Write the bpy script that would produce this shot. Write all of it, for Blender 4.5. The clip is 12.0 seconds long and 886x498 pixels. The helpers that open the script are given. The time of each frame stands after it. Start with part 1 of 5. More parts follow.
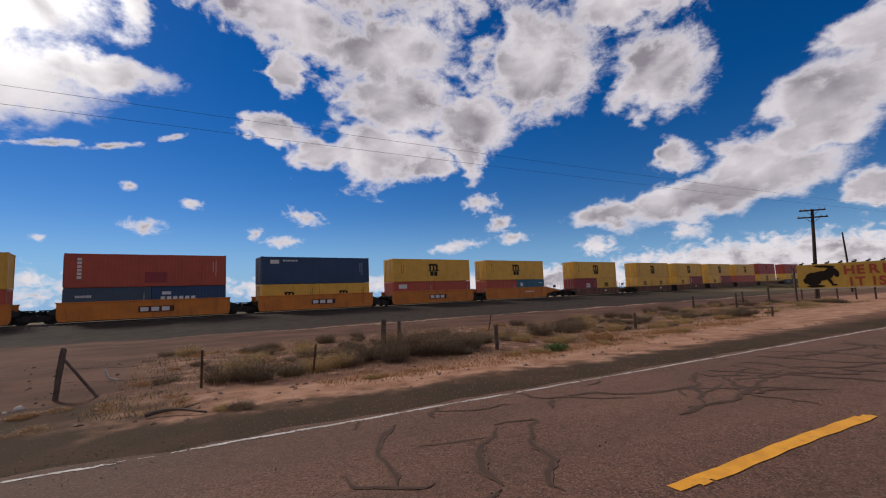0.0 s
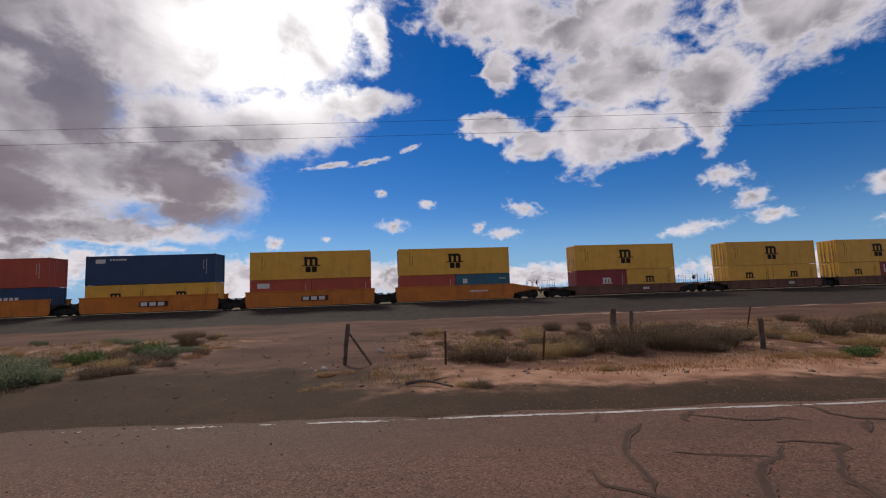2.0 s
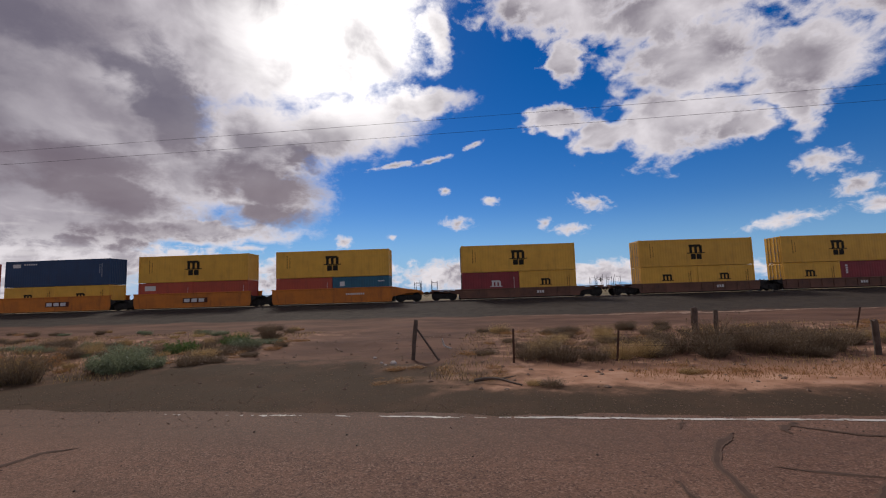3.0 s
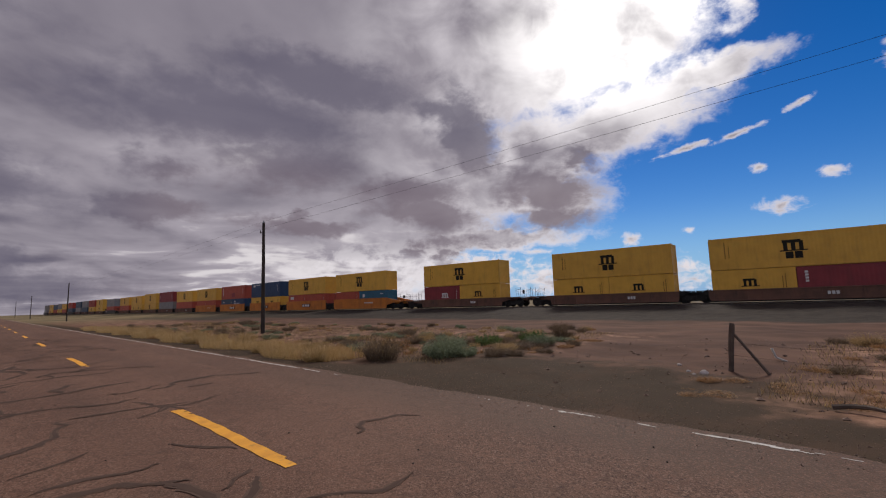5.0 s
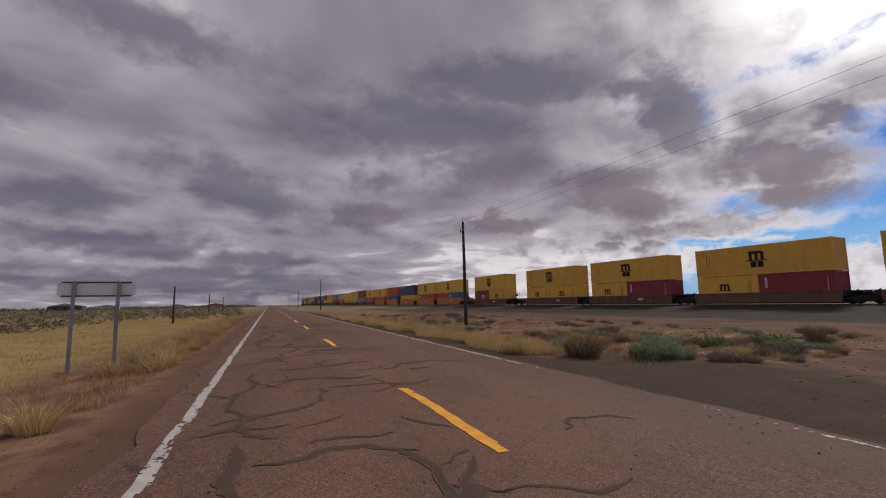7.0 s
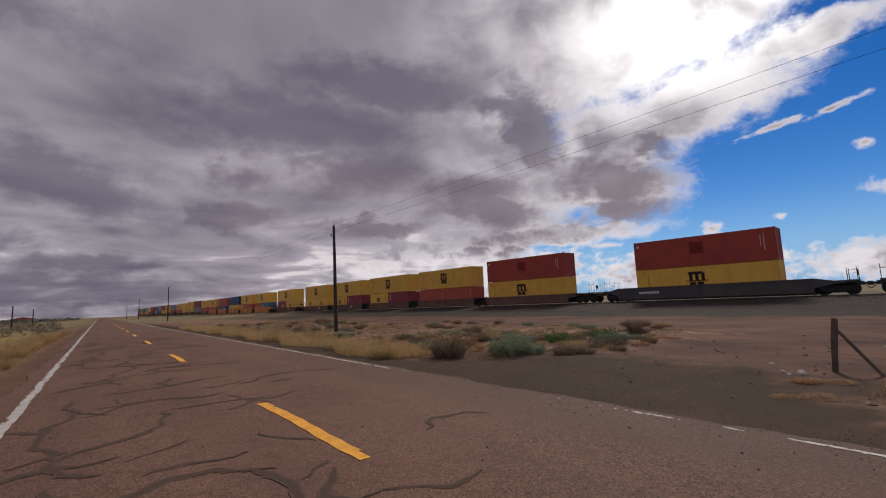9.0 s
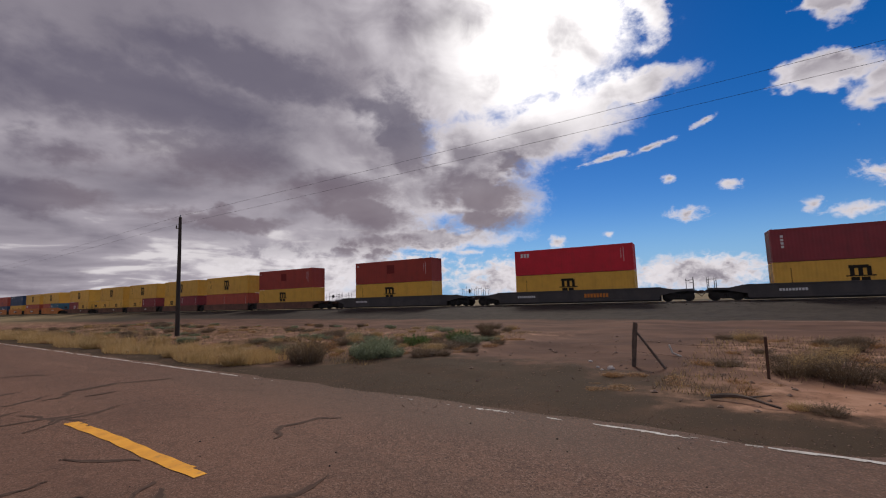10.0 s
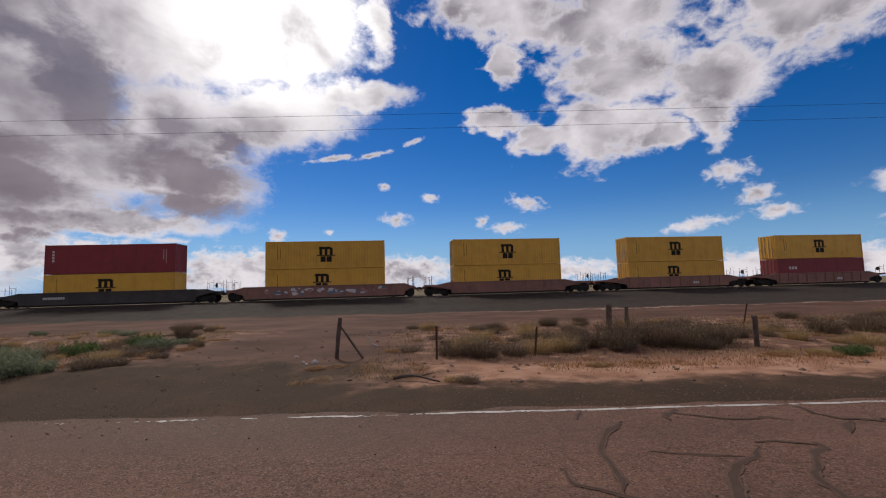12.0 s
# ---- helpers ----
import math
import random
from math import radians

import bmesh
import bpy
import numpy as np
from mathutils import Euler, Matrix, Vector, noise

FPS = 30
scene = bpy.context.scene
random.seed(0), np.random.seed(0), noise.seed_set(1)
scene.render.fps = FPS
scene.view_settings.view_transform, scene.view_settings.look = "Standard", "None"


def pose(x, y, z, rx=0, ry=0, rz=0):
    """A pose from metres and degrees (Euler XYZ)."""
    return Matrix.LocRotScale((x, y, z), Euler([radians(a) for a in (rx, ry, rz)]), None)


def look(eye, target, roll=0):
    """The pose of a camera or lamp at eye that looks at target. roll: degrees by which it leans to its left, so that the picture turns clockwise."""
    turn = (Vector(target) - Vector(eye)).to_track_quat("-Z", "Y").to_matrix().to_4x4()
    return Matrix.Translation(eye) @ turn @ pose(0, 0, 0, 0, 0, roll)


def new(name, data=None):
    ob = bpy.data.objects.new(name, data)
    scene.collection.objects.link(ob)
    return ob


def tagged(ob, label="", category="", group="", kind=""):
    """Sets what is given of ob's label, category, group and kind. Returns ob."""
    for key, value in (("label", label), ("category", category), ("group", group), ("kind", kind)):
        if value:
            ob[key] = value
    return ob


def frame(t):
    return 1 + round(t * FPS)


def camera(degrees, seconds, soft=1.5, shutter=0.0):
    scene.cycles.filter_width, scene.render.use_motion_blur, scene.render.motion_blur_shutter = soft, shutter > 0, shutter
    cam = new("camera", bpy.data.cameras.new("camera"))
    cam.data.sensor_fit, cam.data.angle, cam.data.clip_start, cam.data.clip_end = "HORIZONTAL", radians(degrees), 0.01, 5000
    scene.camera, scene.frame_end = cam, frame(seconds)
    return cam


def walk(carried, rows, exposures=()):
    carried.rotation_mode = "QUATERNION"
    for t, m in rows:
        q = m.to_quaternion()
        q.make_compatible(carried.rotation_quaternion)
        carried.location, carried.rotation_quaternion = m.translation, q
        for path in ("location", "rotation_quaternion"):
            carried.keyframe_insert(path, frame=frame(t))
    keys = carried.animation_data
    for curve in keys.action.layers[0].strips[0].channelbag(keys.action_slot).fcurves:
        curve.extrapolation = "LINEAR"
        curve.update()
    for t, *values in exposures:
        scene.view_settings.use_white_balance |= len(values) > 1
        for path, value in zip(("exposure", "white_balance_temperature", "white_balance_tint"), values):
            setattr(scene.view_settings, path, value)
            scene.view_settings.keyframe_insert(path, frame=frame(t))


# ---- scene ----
cam = camera(90.0, 12.0, soft=1.15)
PATH = [
    (0, (0.305, -0.078, 1.66), (1.246, 1.674, 1.871), -2.5),
    (0.5, (0.285, -0.028, 1.641), (1.024, 1.819, 1.843), -2.5),
    (1, (0.256, 0.03, 1.633), (0.744, 1.96, 1.835), -2.1),
    (1.5, (0.229, 0.089, 1.628), (0.459, 2.066, 1.828), -2.0),
    (2, (0.207, 0.133, 1.627), (0.218, 2.123, 1.827), -2.1),
    (2.5, (0.181, 0.16, 1.626), (0.171, 2.151, 1.818), -2.1),
    (3, (0.137, 0.194, 1.624), (-0.139, 2.165, 1.82), -1.8),
    (3.2, (0.124, 0.212, 1.623), (-0.31, 2.155, 1.822), -1.4),
    (4.8, (0.043, 0.363, 1.58), (-1.231, 1.885, 1.825), -1.6),
    (5, (0.03, 0.364, 1.578), (-1.346, 1.796, 1.815), -1.7),
    (5.5, (-0.006, 0.334, 1.566), (-1.603, 1.515, 1.803), -1.3),
    (6, (-0.035, 0.314, 1.558), (-1.769, 1.284, 1.79), -1.2),
    (6.5, (-0.059, 0.309, 1.551), (-1.89, 1.078, 1.789), -0.9),
    (6.7, (-0.063, 0.31, 1.551), (-1.913, 1.033, 1.787), -1.0),
    (8.3, (-0.023, 0.365, 1.563), (-1.816, 1.217, 1.806), -2.4),
    (8.5, (-0.01, 0.367, 1.565), (-1.748, 1.326, 1.807), -2.6),
    (9, (0.05, 0.37, 1.58), (-1.52, 1.587, 1.817), -2.5),
    (9.5, (0.138, 0.355, 1.601), (-1.236, 1.79, 1.833), -2.3),
    (10, (0.233, 0.337, 1.619), (-0.913, 1.96, 1.845), -1.7),
    (10.5, (0.304, 0.326, 1.633), (-0.604, 2.094, 1.854), -2.0),
    (11, (0.361, 0.299, 1.636), (-0.282, 2.181, 1.845), -1.8),
    (11.5, (0.413, 0.246, 1.638), (0.086, 2.21, 1.831), -1.5),
    (12, (0.467, 0.181, 1.64), (0.465, 2.174, 1.813), -1.6),
]
walk(cam, [(t, look(eye, target, roll)) for t, eye, target, roll in PATH], [(0, 0.41, 6800, 11), (12, 0.41, 6800, 11)])


class Graph:
    """Short hand for building node trees."""

    def __init__(self, tree):
        self.tree = tree
        tree.nodes.clear()

    def add(self, kind, *values, out=0, operation="", clamp=False, ramp="", data_type="", blend="", mapping="", feature=""):
        node = self.tree.nodes.new("ShaderNode" + kind)
        if operation:
            node.operation = operation
        if clamp:
            node.use_clamp = True
        if ramp:
            node.interpolation_type = ramp
        if data_type:
            node.data_type = data_type
        if blend:
            node.blend_type = blend
        if mapping:
            node.vector_type = mapping
        if feature:
            node.feature = feature
        for i, value in enumerate(values):
            if value is None:
                continue
            if isinstance(value, bpy.types.NodeSocket):
                self.tree.links.new(value, node.inputs[i])
            else:
                node.inputs[i].default_value = value
        return node.outputs[out] if out is not None else node

    def math(self, op, a, b=None, c=None, clamp=False):
        return self.add("Math", a, b, c, operation=op, clamp=clamp)

    def vec(self, op, a, b=None, out=0):
        return self.add("VectorMath", a, b, operation=op, out=out)

    def step(self, value, lo, hi, a=0.0, b=1.0):
        return self.add("MapRange", value, lo, hi, a, b, ramp="SMOOTHSTEP")

    def noise(self, vector, scale, detail=5.0, rough=0.55, out=0, distortion=0.0):
        node = self.add("TexNoise", out=None)
        self.tree.links.new(vector, node.inputs["Vector"])
        for key, value in (("Scale", scale), ("Detail", detail), ("Roughness", rough), ("Distortion", distortion)):
            node.inputs[key].default_value = value
        return node.outputs[out]

    def mix(self, fac, a, b):
        node = self.add("Mix", out=None, data_type="RGBA")
        for i, value in ((0, fac), (6, a), (7, b)):
            if isinstance(value, bpy.types.NodeSocket):
                self.tree.links.new(value, node.inputs[i])
            else:
                node.inputs[i].default_value = value if i == 0 else (*value, 1)
        return node.outputs[2]

    def tint(self, color, factor):
        node = self.add("Mix", out=None, data_type="RGBA", blend="MULTIPLY")
        node.inputs[0].default_value = 1
        for i, value in ((6, color), (7, factor)):
            self.tree.links.new(value, node.inputs[i])
        return node.outputs[2]


# ---- sky, sun, exposure ----
# Clouds drift over a clear sky: ellipses in degrees (bearing, height, half width, half height, lean), their rims broken up by noise.
SUN_AZ, SUN_EL = -25.0, 38.0
SHEET = [
    (-100, 26, 58, 24, 0), (-112, 8, 62, 18, 0), (-75, 12, 28, 12, 0), (-45.6, 29, 34, 11, 0), (-11.1, 23.6, 8.8, 2.2, 6), (-21.1, 20.6, 14.4, 4.6, 12), (-30, 12.2, 8.8, 4.6, 0), (-47.3, 10.4, 13, 5, 0),
    (-8.2, 31.6, 2.6, 4.2, 10), (-38.2, 7.8, 15, 1.7, 0), (-17.5, 31.5, 9.1, 7.8, 0), (-34, 42, 28, 11, 0), (-100, 52, 60, 18, 0), (-84, 3, 34, 4, 0), (-49, 18, 20, 9, 0), (-31, 18, 10, 7, 0), (-17, 37, 13, 6, 0), (-37, 15, 10, 6, 0),
]
HEAP = [
    (7.4, 20.6, 4.2, 1.8, -12), (13.7, 18.2, 4.2, 2.3, 0), (20.5, 18.4, 8.2, 4.0, 0), (27.5, 17, 2.8, 2, 0), (22.9, 24.8, 8, 4.2, 0), (32.8, 21.8, 5.6, 4.2, 0), (32.4, 17.6, 2.2, 2.8, 0), (8.8, 27, 2.4, 2.5, 0),
    (8.5, 33, 10.7, 3.6, -10), (20.9, 30, 11, 3.8, 0), (41.8, 27.6, 7.8, 6.4, 0), (56, 24.2, 5.4, 4.8, 0), (54, 31.8, 11, 2.4, 0), (24, 40, 26, 7, 0), (60, 39, 20, 5, 0),
]
EAST_AND_FILL_HEAP = [
    (71.4, 17.6, 6.4, 4.1, 22), (69, 14.5, 5, 2, 0), (59.5, 9.7, 9.8, 2.4, 8), (49.3, 8.9, 5, 1.7, 0), (56.6, 14.5, 2.8, 1.9, 0), (66.7, 11, 5.4, 2.4, 10), (73.5, 8.3, 2.4, 1.6, 0), (76, 21.5, 5, 3, 0), (64, 12.5, 4.4, 2.3, 0),
    # unseen clouds behind and overhead, added as fill light for the near faces
    (120, 14, 26, 9, 0), (165, 25, 34, 13, 0), (-165, 40, 40, 16, 0), (110, 45, 40, 14, 0), (20, 62, 70, 12, 0), (-150, 12, 40, 12, 0), (140, 9, 40, 6, 0), (88, 30, 10, 6, 0),
]
PUFFS = [
    (33.4, 11.6, 2.6, 1.3, 0), (35.8, 8.9, 2, 1.3, 0), (37.3, 7, 2.2, 0.9, 0), (29.8, 6.3, 4, 0.8, 8), (47.5, 5.3, 2.4, 1.4, 0), (57.6, 6.2, 2.3, 1.2, 0), (-5.9, 8.9, 2.1, 0.95, 0), (-1.5, 11.5, 1.2, 0.7, -10), (10.8, 10.4, 2.6, 1, -14),
    (8.2, 7.4, 2.3, 0.8, 0), (-7.5, 13.1, 0.9, 0.5, 0), (5.2, 8.3, 1.0, 0.8, 0), (-14.6, 7.3, 0.7, 0.5, 0), (-8.7, 17.0, 3.0, 0.34, 14), (-13.9, 16.4, 3.2, 0.42, 10), (-20.7, 6.8, 1.2, 0.9, 0), (-31.8, 6.0, 2.2, 0.4, 0), (-3.6, 18.6, 1.4, 0.4, 20),
]
LOW_BANK = [(-24, 2.4, 12, 2.9, 0), (-45, 4.2, 13, 2.4, 0), (-6, 2.2, 9, 2.2, 0), (12, 1.8, 11, 1.6, 0), (40, 1.5, 16, 1.8, 0), (66, 2.4, 20, 2.6, 0), (-66, 5.0, 10, 1.6, 0)]
DARK = [
    (-58, 26.8, 15, 3.4, -6), (-43.5, 23.6, 6.4, 2.6, -24), (-70, 22.2, 17, 4.8, 0), (-65, 17.4, 9.5, 3.8, 0), (-93.8, 13.8, 12.5, 3.6, -16), (-103, 28.8, 17, 3.4, -4), (-110.6, 11, 8, 2.2, 0), (-77, 15.6, 4.8, 1.9, 0), (-47.3, 13.9, 8.6, 2.3, 0),
    (-120, 19, 12, 3, 0),
]
LOW_DARK = [
    (-30.2, 13.6, 7.6, 3.0, -8), (-25.7, 16.8, 3.0, 1.7, -14), (-29.3, 9.9, 6.9, 1.7, 0), (-46, 11.4, 8, 2.4, -10), (-43.4, 7.3, 6, 1.5, 0), (-40.2, 21.5, 3.8, 7.2, 30), (-105, 6.8, 12, 1.6, 0), (-77.7, 10.9, 5.6, 1.8, 0), (-61.6, 10, 8, 1.2, 0),
    (-91.6, 5.2, 6.4, 1.4, 0), (-106, 2.4, 14, 1.1, 0), (-97, 2.6, 20, 2.2, 0),
]
world = bpy.data.worlds.new("sky")
scene.world = world
world.use_nodes = True
g = Graph(world.node_tree)
way = g.add("TexCoord", out=0)
axes = g.add("SeparateXYZ", way, out=None)
bearing = g.math("MULTIPLY", g.math("ARCTAN2", axes.outputs[0], axes.outputs[1]), 57.2958)
height = g.math("MULTIPLY", g.math("ARCSINE", axes.outputs[2]), 57.2958)
flat = g.add("CombineXYZ", bearing, height, 0.0)
spread = g.vec("MULTIPLY", flat, (0.11, 0.16, 0.0))
warp = g.vec("SUBTRACT", g.noise(spread, 2.6, 4.0, 0.55, out=1), (0.5, 0.5, 0.5))
bent = g.vec("ADD", flat, g.vec("MULTIPLY", warp, (6.5, 4.5, 0.0)))
rough_edge = g.noise(spread, 2.6, 11.0, 0.62, distortion=0.25)
fine_edge = g.noise(spread, 6.5, 7.0, 0.62, distortion=0.4)
# the cloud base as a level plane overhead: its masses flatten into bars towards the horizon
plane = g.vec("DIVIDE", way, g.add("CombineXYZ", *[g.math("ADD", g.math("MAXIMUM", axes.outputs[2], 0.0), 0.10)] * 3))
plane = g.vec("MULTIPLY", plane, (1.0, 1.0, 0.0))
TO_SUN = Vector((math.sin(radians(SUN_AZ)), math.cos(radians(SUN_AZ)), 0))
mass = g.noise(plane, 1.15, 8.0, 0.56, distortion=0.35)
mass_ahead = g.noise(g.vec("ADD", plane, tuple(TO_SUN * 0.13)), 1.15, 5.0, 0.50, distortion=0.35)
billow = g.noise(g.vec("ADD", spread, (7.3, 2.1, 4.0)), 1.25, 9.0, 0.52, distortion=0.3)
billow_up = g.noise(g.vec("ADD", spread, (7.27, 2.30, 4.0)), 1.25, 6.0, 0.50, distortion=0.3)


def blobs(items, at):
    """How deep a direction lies inside the nearest of some ellipses: 1 at its middle, 0 at its rim."""
    deep = None
    for az, el, wide, tall, lean in items:
        local = g.add("Mapping", at, (az, el, 0), (0, 0, radians(lean)), (wide, tall, 1), mapping="TEXTURE")
        near = g.math("SUBTRACT", 1.0, g.vec("LENGTH", local, out=1))
        deep = near if deep is None else g.math("SMOOTH_MAX", deep, near, 0.12)
    return deep


broken = g.math("SUBTRACT", rough_edge, 0.5)
crumbled = g.math("SUBTRACT", fine_edge, 0.5)
depth = None
for items, at, rag, gain in ((SHEET, bent, broken, 1.1), (HEAP, bent, broken, 1.7), (EAST_AND_FILL_HEAP, bent, broken, 1.3), (PUFFS, flat, crumbled, 2.4), (LOW_BANK, flat, crumbled, 1.8)):
    d = g.math("MULTIPLY_ADD", rag, gain, blobs(items, at))
    if items is PUFFS:
        d = g.math("MULTIPLY_ADD", d, 0.62, -0.02)
    elif items is SHEET:
        d = g.math("ADD", g.math("ADD", d, g.step(bearing, -34.0, -52.0, 0.0, 0.6)), g.math("MULTIPLY", g.step(bearing, -11.0, -22.0), g.step(height, 22.0, 28.0, 0.0, 0.35)))
    elif items is not LOW_BANK:
        d = g.math("ADD", d, 0.14)
    depth = d if depth is None else g.math("MAXIMUM", depth, d)
cover = g.step(depth, -0.10, 0.50)
thick = g.step(depth, 0.08, 0.8)
# the sheet in the west is thick and grey, the clouds near the sun and in the east are bright
east = g.step(bearing, -66.0, -30.0)
to_sun = g.vec("LENGTH", g.vec("MULTIPLY", g.vec("SUBTRACT", flat, (-20, 31.5, 0)), (1 / 17, 1 / 12, 0)), out=1)
glare = g.step(to_sun, 0.25, 1.25, 1.0, 0.0)
slope = g.math("MULTIPLY", g.math("SUBTRACT", mass, mass_ahead), 2.6)
tone = g.math("ADD", g.math("MULTIPLY_ADD", g.math("SUBTRACT", mass, 0.5), -2.3, 0.52), slope, clamp=True)
low_light = g.math("MULTIPLY", g.step(height, 12.0, 4.0), g.step(bearing, -82.0, -62.0))
tone = g.math("MULTIPLY_ADD", low_light, 0.38, tone)
grey_cloud = g.mix(tone, (0.118, 0.109, 0.145), (0.315, 0.297, 0.345))
grey_cloud = g.mix(g.step(tone, 0.78, 1.05), grey_cloud, (0.50, 0.485, 0.52))
puffs = g.math("ADD", g.step(billow, 0.20, 0.70), g.math("MULTIPLY", g.math("SUBTRACT", billow_up, billow), 2.4), clamp=True)
white_cloud = g.mix(g.math("MULTIPLY", thick, puffs), (0.57, 0.555, 0.605), (0.19, 0.177, 0.214))
cloud = g.mix(east, grey_cloud, white_cloud)
cloud = g.mix(g.math("MULTIPLY", glare, g.step(billow, 0.75, 0.40, 0.25, 1.0), clamp=True), cloud, (1.1, 1.1, 1.12))
# thick masses in their own shade, ruddy underneath where the desert lights them
ragged = g.math("ADD", g.math("MULTIPLY", broken, 0.9), g.math("MULTIPLY", g.math("SUBTRACT", mass, 0.5), 1.3))
dark = g.math("MAXIMUM", g.step(g.math("ADD", blobs(DARK, bent), ragged), -0.22, 0.66), g.step(g.math("ADD", blobs(LOW_DARK, bent), g.math("MULTIPLY", broken, 1.3)), -0.22, 0.55, 0.0, 0.95))
ruddy = g.math("MULTIPLY", g.step(height, 22.0, 12.0), g.step(bearing, -86.0, -72.0))
shade = g.mix(ruddy, (0.085, 0.080, 0.120), (0.122, 0.098, 0.124))
shade = g.mix(g.math("MULTIPLY", tone, 0.35), shade, (0.20, 0.185, 0.225))
cloud = g.mix(g.math("MULTIPLY", dark, 0.88), cloud, shade)
# light breaks through low down towards the north-west
gaps = g.math("MULTIPLY", g.math("MULTIPLY", g.step(height, 9.5, 4.5), g.step(bearing, -74.0, -54.0)), g.step(rough_edge, 0.60, 0.42))
cloud = g.mix(g.math("MULTIPLY", gaps, 0.75), cloud, (0.60, 0.585, 0.63))
sky = g.add("TexSky")
sky.node.sky_type, sky.node.sun_disc, sky.node.sun_elevation, sky.node.sun_rotation = "NISHITA", False, radians(SUN_EL), radians(SUN_AZ)
sky.node.altitude, sky.node.air_density, sky.node.dust_density, sky.node.ozone_density = 1600.0, 1.0, 0.15, 3.0
clear = g.add("HueSaturation", 0.512, 1.42, 1.0, 1.0, None)
g.tree.links.new(sky, clear.node.inputs["Color"])
back = g.add("Background", clear, 0.057)
haze = g.add("Background", (0.115, 0.275, 0.53, 1.0), 1.0)
back = g.add("MixShader", g.step(height, 11.0, -2.0, 0.0, 0.95), back, haze)
veil = g.add("Background", cloud, 1.0)
sky_mix = g.add("MixShader", cover, back, veil)
g.add("OutputWorld", sky_mix, out=None)

sun = new("sun", bpy.data.lights.new("sun", "SUN"))
sun.data.energy, sun.data.angle, sun.data.color = 2.0, radians(12), (1, 0.95, 0.88)
sun.matrix_world = look((0, 0, 0), (-math.sin(radians(SUN_AZ)) * math.cos(radians(SUN_EL)), -math.cos(radians(SUN_AZ)) * math.cos(radians(SUN_EL)), -math.sin(radians(SUN_EL))))

# ---- materials ----
def material(name):
    m = bpy.data.materials.new(name)
    m.use_nodes = True
    return m, Graph(m.node_tree)


def finish(g, color, rough, relief=None, strength=0.3, metal=0.0, distance=0.02, gloss=0.3):
    shader = g.add("BsdfPrincipled", out=None)
    for key, value in (("Base Color", color), ("Roughness", rough), ("Metallic", metal), ("Specular IOR Level", gloss)):
        if isinstance(value, bpy.types.NodeSocket):
            g.tree.links.new(value, shader.inputs[key])
        else:
            shader.inputs[key].default_value = (*value, 1) if key == "Base Color" else value
    if relief is not None:
        g.tree.links.new(bump(g, relief, strength, distance), shader.inputs["Normal"])
    g.add("OutputMaterial", shader.outputs[0], out=None)


def bump(g, relief, strength, distance):
    node = g.add("Bump", out=None)
    node.inputs["Strength"].default_value, node.inputs["Distance"].default_value = strength, distance
    g.tree.links.new(relief, node.inputs["Height"])
    return node.outputs[0]


def worn(name, base, second, rough=0.6, scale=1.5, metal=0.0, grime=(0.05, 0.04, 0.035), dirt=0.35, relief=0.15):
    """Paint or metal with faded patches, streaks of grime and a fine grain."""
    m, g = material(name)
    at = g.add("TexCoord", out=3)
    streaks = g.noise(g.vec("MULTIPLY", at, (1.0, 1.0, 0.18)), scale * 3, 5.0, 0.6)
    patches = g.noise(at, scale, 6.0, 0.6)
    grain = g.noise(at, 60.0, 2.0, 0.5)
    color = g.mix(g.step(patches, 0.35, 0.7), base, second)
    color = g.mix(g.math("MULTIPLY", g.step(streaks, 0.52, 0.75), dirt), color, grime)
    color = g.mix(g.math("MULTIPLY", g.add("ObjectInfo", out=5), 0.12), color, grime)
    finish(g, color, g.math("MULTIPLY_ADD", patches, 0.25, rough - 0.1), grain, relief, metal, 0.003)
    return m


def plain(name, base, rough=0.7, vary=0.25, scale=8.0, metal=0.0):
    m, g = material(name)
    at = g.add("TexCoord", out=3)
    a = g.noise(at, scale, 5.0, 0.6)
    dim = tuple(c * (1 - vary) for c in base)
    finish(g, g.mix(a, dim, tuple(min(1, c * (1 + vary)) for c in base)), rough, g.noise(at, scale * 9, 3.0, 0.6), 0.25, metal, 0.004, 0.12)
    return m


def leafy(name, low, high):
    """Stems and leaves: each blade has its own shade."""
    m, g = material(name)
    shade = g.add("NewGeometry", out=None).outputs["Random Per Island"]
    color = g.mix(g.math("ADD", g.math("MULTIPLY", shade, 0.75), g.math("MULTIPLY", g.add("ObjectInfo", out=5), 0.25)), low, high)
    leaf = g.add("BsdfPrincipled", out=None)
    g.tree.links.new(color, leaf.inputs["Base Color"])
    leaf.inputs["Roughness"].default_value = 0.7
    glow = g.add("BsdfTranslucent", color)
    g.add("OutputMaterial", g.add("MixShader", 0.3, leaf.outputs[0], glow), out=None)
    return m


